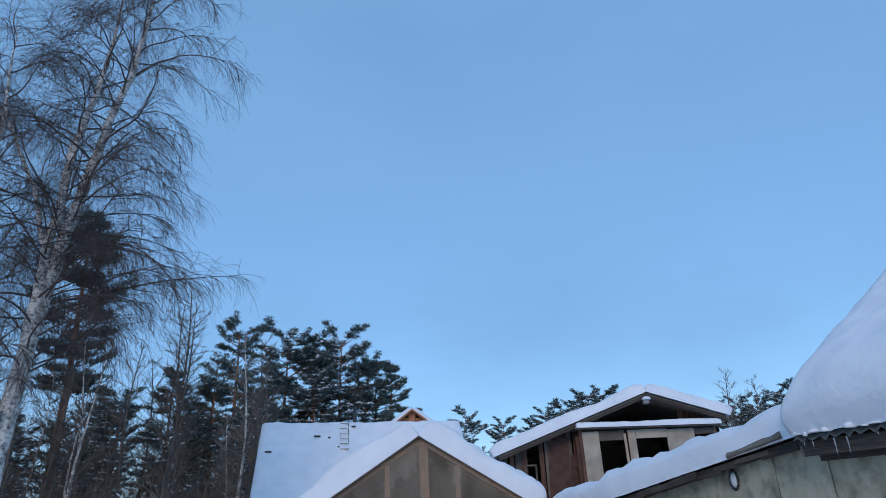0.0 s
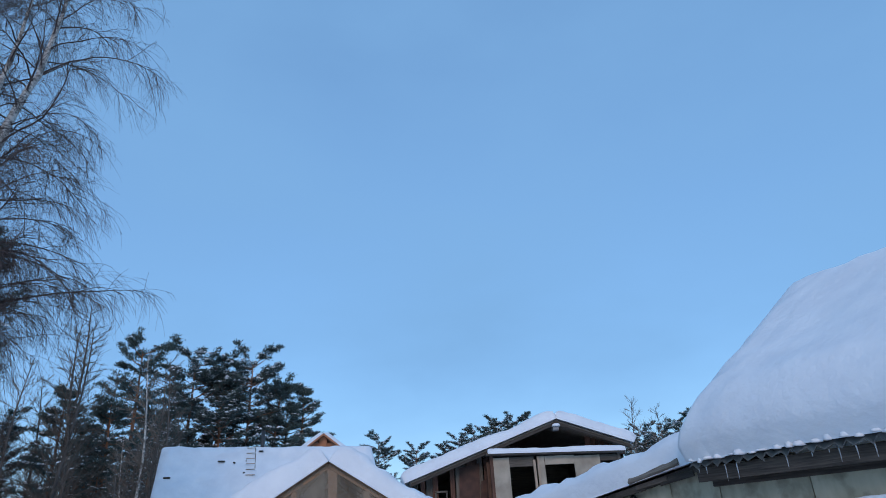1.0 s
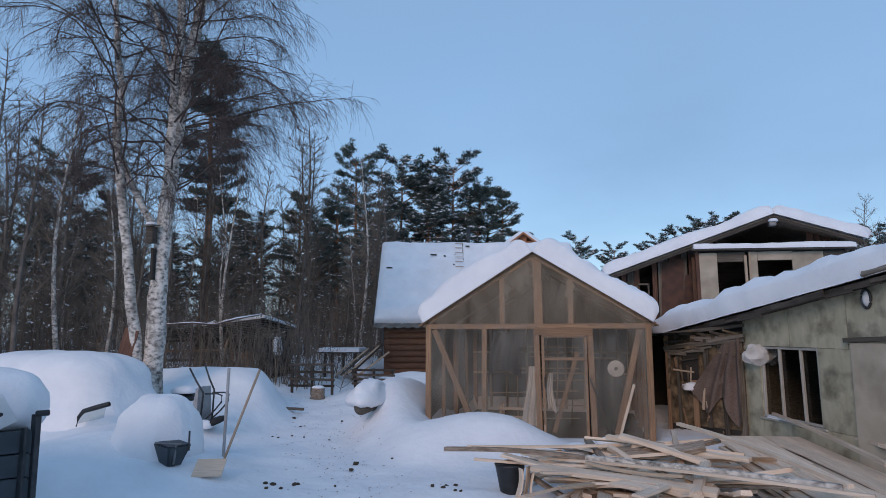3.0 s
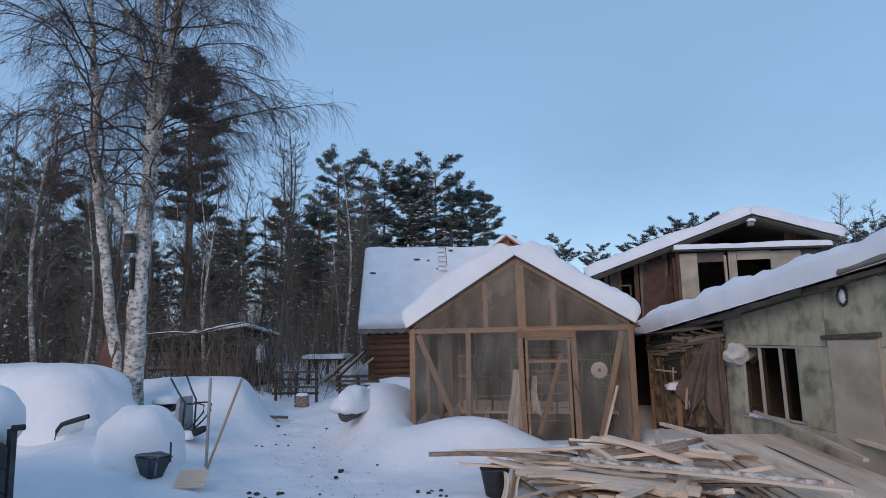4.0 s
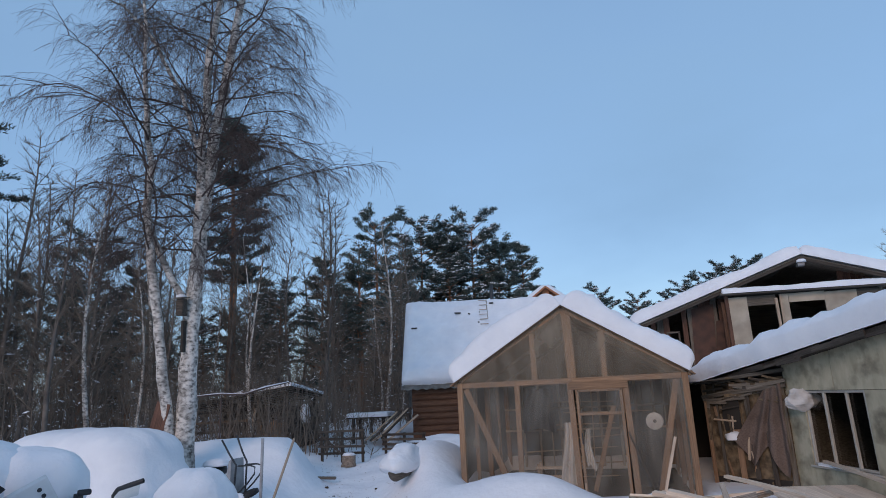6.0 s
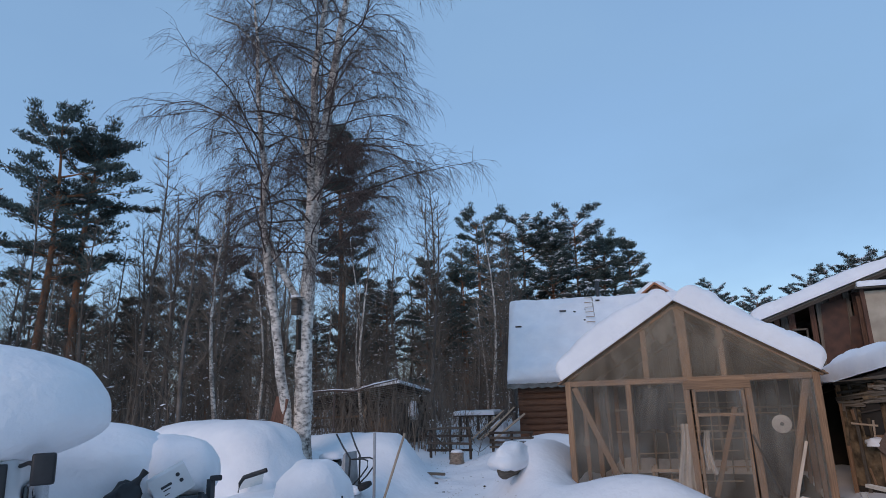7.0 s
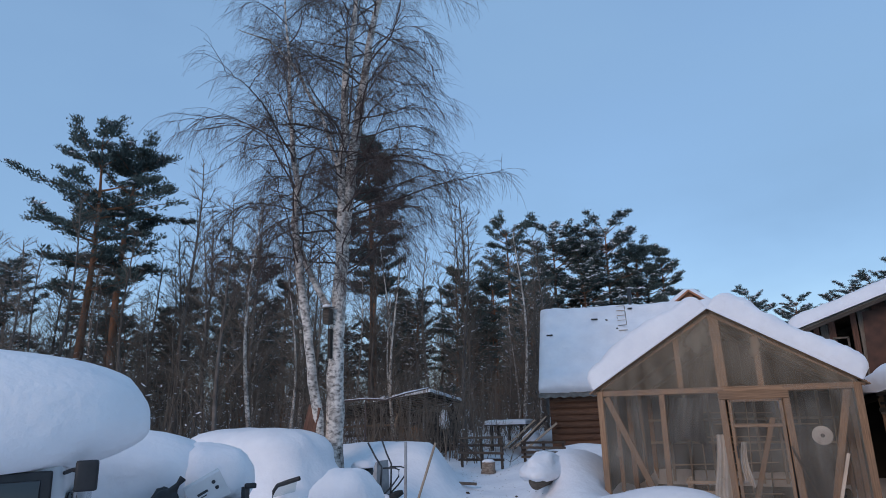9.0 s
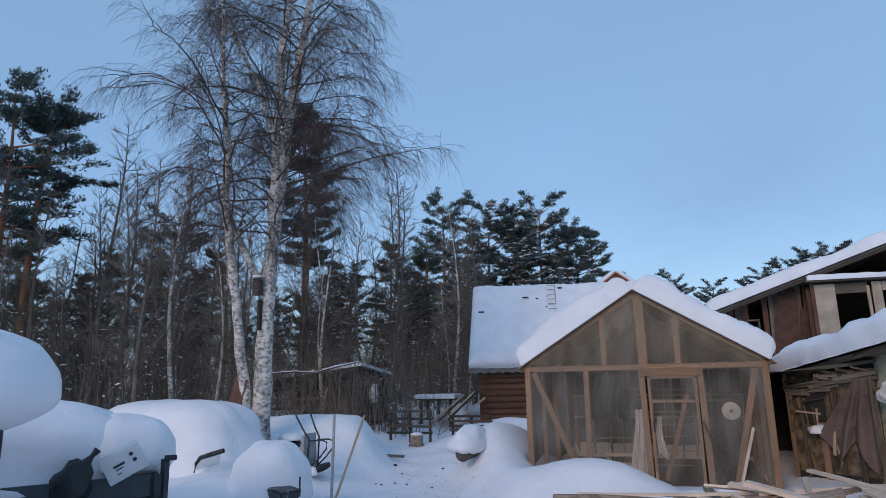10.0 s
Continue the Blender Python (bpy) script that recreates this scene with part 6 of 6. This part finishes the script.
# fallen snow-laden bough before the shed
sb = thing("fallen_bough", "thin leaning bough lined with snow before the shed", "branch", pose(-8.3, 13.2, 2.1))
pts = [Vector(p) for p in ((-9.6, 12.3, 2.02), (-9.25, 12.48, 2.14), (-8.69, 12.88, 2.18), (-8.26, 13.16, 2.14), (-7.82, 13.44, 2.29), (-7.3, 13.74, 2.40))]
a = Acc()
a.tube(pts, [0.018, 0.022, 0.025, 0.024, 0.02, 0.01], 7, True)
part("stem", a, sb, "", Matrix(), TWIG, True)
a = Acc()
a.tube([p + Vector((0, 0, 0.025)) for p in pts[1:]], [0.004, 0.014, 0.004, 0.022, 0.01], 7, True)
part("snow", a, sb, "line of snow", Matrix(), SNOW, True)
pole("prop", sb, (-8.75, 12.9, 0.6), (-8.69, 12.88, 2.17), 0.02, TWIG)
# bird box by the birch
bb = thing("bird_box", "weathered wooden bird box on the birch stem", "bird box", pose(-7.12, 9.12, 3.60))
part("box", with_mat(rounded((0.15, 0.15, 0.32), 0.008, 1), DARK_WOOD), bb, "", pose(-7.12, 9.17, 3.8))
b = Acc()
b.box((0, 0, 0), (0.22, 0.22, 0.02))
part("roof", b, bb, "", pose(-7.12, 9.15, 3.98, 8, 0, 0), GREY_WOOD)
part("snow", snow_lump((-7.12, 9.15, 4.0), (0.1, 0.1, 0.05), 3, 0.2, 14), bb, "snow cap", Matrix(), SNOW, True)
b = Acc()
b.box((0, 0, 0), (0.6, 0.06, 0.10), None, 0.01)
whole("mossy_plank", b, "dark mossy plank nailed below the bird box", "board", along((-7.09, 9.22, 2.95), (-7.10, 9.23, 3.55), (0, -1, 0)), DARK_WOOD)
b = Acc()
b.box((0, 0, 0), (1.5, 0.30, 0.03), None, 0.006)
whole("leaning_board", b, "red-brown board leaning on the birch", "board", along((-7.72, 9.10, 0.75), (-7.42, 9.12, 1.85), (0, -1, 0)), RED_WOOD)
# dark barrel between birch and wheelbarrow
a = Acc()
a.tube([(0, 0, 0), (0, 0, 0.1), (0, 0, 0.5), (0, 0, 0.55)], [0.20, 0.22, 0.22, 0.2], 18, True)
whole("barrel", a, "dark barrel half sunk in snow behind the birch", "barrel", pose(-6.74, 9.75, 0.30, 12, 18, 0), BLACK, smooth=True)
whole("snow_heap", snow_lump((-6.58, 9.66, 0.86), (0.24, 0.2, 0.10), 5.0, 0.3, 18), "snow cap on the dark barrel", "snow", None, SNOW, smooth=True)

# ---- inside the greenhouse ----
a = Acc()
a.face((-1.9, 10.1, 0.03), (1.9, 10.1, 0.03), (1.9, 14.85, 0.03), (-1.9, 14.85, 0.03))
whole("soil_bed", a, "dark bare soil inside the greenhouse", "soil", None, SOIL, kind="structure")


def drape(name, label, x, y, z0, z1, w, mat, seed, taper=0.5):
    a = Acc()
    nx, nz = 16, 20
    for i in range(nx + 1):
        for j in range(nz + 1):
            u, v = i / nx - 0.5, j / nz
            ww = w * (taper + (1 - taper) * v)
            a.v.append((x + u * ww + 0.03 * math.sin(v * 4 + seed), y + 0.05 * math.sin(u * 16 + seed + v * 2), z1 + (z0 - z1) * v + 0.05 * math.sin(u * 6 + seed) * v))
    a.f = [(i * (nz + 1) + j, (i + 1) * (nz + 1) + j, (i + 1) * (nz + 1) + j + 1, i * (nz + 1) + j + 1) for i in range(nx) for j in range(nz)]
    whole(name, a, label, "cloth", None, mat, smooth=True)


drape("white_cloth", "white cloth hanging behind the greenhouse door post", -0.08, 10.22, 0.30, 1.36, 0.34, WHITE_CLOTH, 1.0, 0.45)
drape("white_cloth", "pale rag hanging on the greenhouse door", 0.26, 10.16, 0.62, 1.25, 0.16, WHITE_CLOTH, 3.0, 0.5)
drape("dark_jacket", "dark jacket hung inside the greenhouse", -0.58, 10.55, 1.22, 1.95, 0.62, BLACK, 2.0, 0.8)
dk = thing("round_dish", "white round dish hung on a greenhouse rail", "dish", pose(1.37, 10.5, 1.32, 90, 0, 0))
a = Acc()
a.tube([(0, 0, -0.02), (0, 0, -0.01), (0, 0, 0.015), (0, 0, 0.02)], [0.08, 0.13, 0.145, 0.13], 28, True)
part("plate", a, dk, "", None, WHITE_CLOTH, True)
a = Acc()
a.tube([(0, 0, -0.03), (0, 0, 0.04)], [0.03, 0.03], 14, True)
part("hub", a, dk, "dark hub", None, DARK_STEEL)
drape("dark_tarp", "dark sheet hung inside the greenhouse", 1.2, 11.1, 0.2, 1.45, 0.75, BLACK, 4.0, 0.8)
cr = thing("wooden_crate", "pale slatted crate standing in the greenhouse", "crate", pose(-0.42, 10.6, 0.1))
for x in (-0.66, -0.2):
    for y in (10.45, 10.75):
        beam("corner_post", cr, (x, y, 0.03), (x, y, 0.66), 0.05, 0.05, TIMBER_PALE, (0, 1, 0))
for i in range(4):
    beam("slat", cr, (-0.7, 10.42, 0.15 + i * 0.15), (-0.16, 10.42, 0.15 + i * 0.15), 0.02, 0.05, TIMBER_PALE)
for k in range(7):
    z = 0.3 + 0.22 * k
    b = Acc()
    b.tube([(-0.9, 0, 0), (0.9, 0, 0.02)], [0.012, 0.012], 6, True)
    whole("lath", b, "thin lath tied across the greenhouse beds", "lath", pose(0.55 if k % 2 else -0.2, 11.4 + 0.3 * k, z, 0, r4.uniform(-2, 2), 0), TIMBER_PALE, group="laths across the greenhouse")
for k in range(10):
    b = Acc()
    b.tube([(0, 0, 0), (0.02, 0, 0.9), (0, 0.02, 1.9)], [0.016, 0.014, 0.012], 6, True)
    x = -1.7 + k * 0.37
    whole("stake", b, "thin upright plant stake in the greenhouse", "stake", pose(x, 12.6 + 0.5 * (k % 3), 0.02, 0, r4.uniform(-3, 3), 0), TIMBER_PALE if k % 2 else GREY_WOOD, group="plant stakes in the greenhouse", smooth=True)
# sticks leaning outside against the front
for p0, q0, w, mat, lab in (((1.36, 9.80, 0.22), (1.63, 9.93, 1.10), 0.045, FRESH, "pale stick leaning on the greenhouse front"), ((1.26, 9.78, 0.22), (0.92, 9.93, 1.2), 0.03, GREY_WOOD, "dark rod leaning by the greenhouse door")):
    b = Acc()
    b.box((0, 0, 0), ((Vector(q0) - Vector(p0)).length, w, 0.03), None, 0.006)
    whole("leaning_stick", b, lab, "stick", along(p0, q0, (0, -1, 0)), mat)

# ---- lumber pile ----
rl = random.Random(17)


def slab_board(L, w, h, mat, bark=False):
    """A sawn board with slightly wavy, waney edges."""
    a = Acc()
    n = 8
    s1, s2 = rl.uniform(0, 50), rl.uniform(0, 50)
    warp = rl.uniform(-0.02, 0.02)
    for i in range(n + 1):
        f = i / n
        x = (f - 0.5) * L
        e1 = w / 2 * (1 + 0.22 * fbm(f * 3, s1, 1.0))
        e2 = w / 2 * (1 + 0.22 * fbm(f * 3, s2, 1.0))
        z = warp * math.sin(f * math.pi) * 2
        a.v += [(x, -e1, z), (x, e2, z), (x, e2 * 0.86, z + h), (x, -e1 * 0.86, z + h)]
    for i in range(n):
        k = 4 * i
        for j in range(4):
            a.f.append((k + j, k + (j + 1) % 4, k + 4 + (j + 1) % 4, k + 4 + j))
    a.f += [(3, 2, 1, 0), (4 * n, 4 * n + 1, 4 * n + 2, 4 * n + 3)]
    return a.mesh("board", mat)


def lay(p0, q0, w, h, mat, label, roll=(0, 0, 1)):
    p0, q0 = Vector(p0), Vector(q0)
    whole("lumber_board", slab_board((q0 - p0).length, w, h, mat), label, "board", along(p0, q0, roll), group="boards in the lumber pile")


GRP = "sawn pale board lying in the lumber pile"
# the long ones that stand out
lay((-0.92, 7.0, 0.46), (0.9, 6.55, 0.50), 0.07, 0.05, BARK, "long bark-covered birch pole on the lumber pile")
lay((0.85, 6.56, 0.50), (3.15, 5.55, 0.52), 0.08, 0.06, BIRCH_BARK, "white-barked birch pole on the lumber pile")
lay((-0.62, 6.95, 0.52), (2.65, 8.0, 0.56), 0.06, 0.03, FRESH, "long thin sawn lath across the lumber pile")
lay((-0.5, 6.8, 0.40), (1.3, 6.4, 0.47), 0.05, 0.03, FRESH, GRP)
lay((0.4, 6.75, 0.46), (3.3, 5.25, 0.54), 0.06, 0.03, FRESH, "long thin sawn lath across the lumber pile")
lay((2.15, 8.8, 0.62), (3.2, 5.5, 0.56), 0.07, 0.04, FRESH, "long sawn lath across the lumber pile")
lay((3.72, 9.95, 0.66), (3.98, 6.7, 0.54), 0.06, 0.04, FRESH, "long sawn lath leaning under the window")
lay((4.02, 9.5, 0.58), (4.45, 7.9, 0.55), 0.09, 0.04, FRESH, "sawn lath leaning along the workshop wall")
lay((4.42, 7.95, 0.55), (4.7, 6.5, 0.50), 0.09, 0.04, FRESH, "sawn lath leaning along the workshop wall")
# wide boards stacked by the workshop
for i in range(7):
    o = Vector((0.17 * i, 0.02 * i, 0))
    lay(Vector((2.72, 8.95, 0.44)) + o * 1.0, Vector((3.15, 5.6, 0.36)) + o * 1.02, 0.19, 0.03, FRESH, "wide sawn board in the stack by the workshop")
for k in range(5):
    for i in range(6):
        lay((2.7 + 0.2 * i + rl.uniform(-0.03, 0.03), 8.7 + rl.uniform(-0.3, 0.2), 0.06 + 0.075 * k), (3.1 + 0.22 * i, 5.3 + rl.uniform(-0.2, 0.3), 0.05 + 0.065 * k), 0.19, 0.035, FRESH, "sawn board in the stack by the workshop")
# loose tangle
for k in range(120):
    cx, cy = rl.uniform(0.55, 2.5), rl.uniform(5.7, 8.3)
    d = math.hypot((cx - 1.6) / 1.35, (cy - 7.0) / 1.6)
    top = 0.52 * max(0.1, 1 - d ** 2 * 0.8)
    z = height(cx, cy) + top * rl.random() + 0.02
    an = rl.choice((rl.gauss(-0.45, 0.35), rl.gauss(-0.45, 0.35), rl.gauss(0.9, 0.4), rl.gauss(-1.1, 0.3)))
    L = rl.uniform(0.5, 2.1)
    dx, dy, dz = math.cos(an) * L / 2, math.sin(an) * L / 2, rl.uniform(-0.12, 0.12)
    zmin = 0.10
    mat = rl.choice((FRESH, FRESH, FRESH, FRESH, BARK, TIMBER_PALE))
    lay((cx - dx, cy - dy, max(zmin, z - dz)), (cx + dx, cy + dy, max(zmin, z + dz)), rl.uniform(0.06, 0.20), rl.uniform(0.02, 0.05), mat, GRP if mat is not BARK else "bark-edged offcut lying in the lumber pile",
        (rl.uniform(-0.5, 0.5), rl.uniform(-0.5, 0.5), 1))
# short offcuts standing at the bucket
for x, y, an in ((0.16, 6.62, -18), (0.24, 6.55, 10), (0.08, 6.5, 30)):
    b = slab_board(0.34, 0.10, 0.02, FRESH)
    whole("offcut", b, "pale splintered offcut leaning by the bucket", "board", pose(x, y, 0.22, 0, -80, an), group="offcuts by the bucket")
whole("snow_clump", snow_lump((1.2, 8.45, 0.36), (0.24, 0.16, 0.12), 3, 0.5, 22), "old snow patch on the lumber pile", "snow", None, SNOW, smooth=True)
whole("snow_clump", snow_lump((0.72, 7.9, 0.35), (0.2, 0.2, 0.12), 7, 0.5, 16), "old snow patch on the lumber pile", "snow", None, SNOW, smooth=True)

# chips and bark crumbs trodden into the path
a = Acc()
rc = random.Random(101)
for _ in range(700):
    k = rc.randrange(len(TRAIL) - 2)
    f = rc.random()
    x = TRAIL[k][0] * (1 - f) + TRAIL[k + 1][0] * f + rc.gauss(0, 0.45)
    y = TRAIL[k][1] * (1 - f) + TRAIL[k + 1][1] * f + rc.gauss(0, 0.35)
    s, an = rc.uniform(0.006, 0.03), rc.uniform(0, 6.3)
    u, v = Vector((math.cos(an), math.sin(an), 0)) * s, Vector((-math.sin(an), math.cos(an), 0)) * s * 0.45
    p = Vector((x, y, height(x, y) + 0.012))
    a.face(p - u, p - v + Vector((0, 0, 0.004)), p + u, p + v + Vector((0, 0, 0.004)))
whole("bark_crumbs", a, "bark crumbs and chips trodden into the snow path", "debris", None, BARK, kind="stuff")

# flecks of snow caught in the undergrowth
a = Acc()
rs = random.Random(303)
for _ in range(5600):
    az, d = radians(rs.uniform(-76, -11)), rs.uniform(17, 46)
    x, y = d * math.sin(az), d * math.cos(az)
    if y < 3 or (x > -7 and y < 26) or (-13.6 < x < -7.6 and y < 19.5):
        continue
    p = Vector((x, y, height(x, y) + rs.uniform(0.1, 5.0) * rs.random()))
    u = Vector((rs.uniform(-1, 1), rs.uniform(-1, 1), rs.uniform(-0.4, 0.4))).normalized() * rs.uniform(0.03, 0.12)
    v = Vector((-u.y, u.x, 0)) * 0.3 + Vector((0, 0, rs.uniform(0.008, 0.025)))
    a.face(p - u, p - v, p + u, p + v)
whole("snow_flecks", a, "flecks of snow caught in the bare undergrowth", "snow", None, SNOW, kind="stuff")
# bits of slate and bark lying bare on the hut's snow
hm = pose(-5.45, 18.3, 0, 0, 0, 13.0)
for x, f, w, an in ((1.55, 0.80, 0.22, 30), (1.95, 0.78, 0.10, 70), (0.05, 0.62, 0.20, 10), (2.3, 0.66, 0.16, 40), (2.75, 0.92, 0.14, 15), (1.75, 1.02, 0.3, 5)):
    b = Acc()
    b.box((0, 0, 0), (w, 0.06, 0.03), None, 0.01)
    pt = hm @ (Vector((x, -0.38 + 2.58 * f, 2.17 + 2.78 * f)) + Vector((0, -0.71, 0.70)) * 0.32)
    whole("roof_chip", b, "dark bark chip on the hut's roof snow", "chip", pose(*pt, 45, 0, an), DARK_WOOD, group="chips on the hut roof")
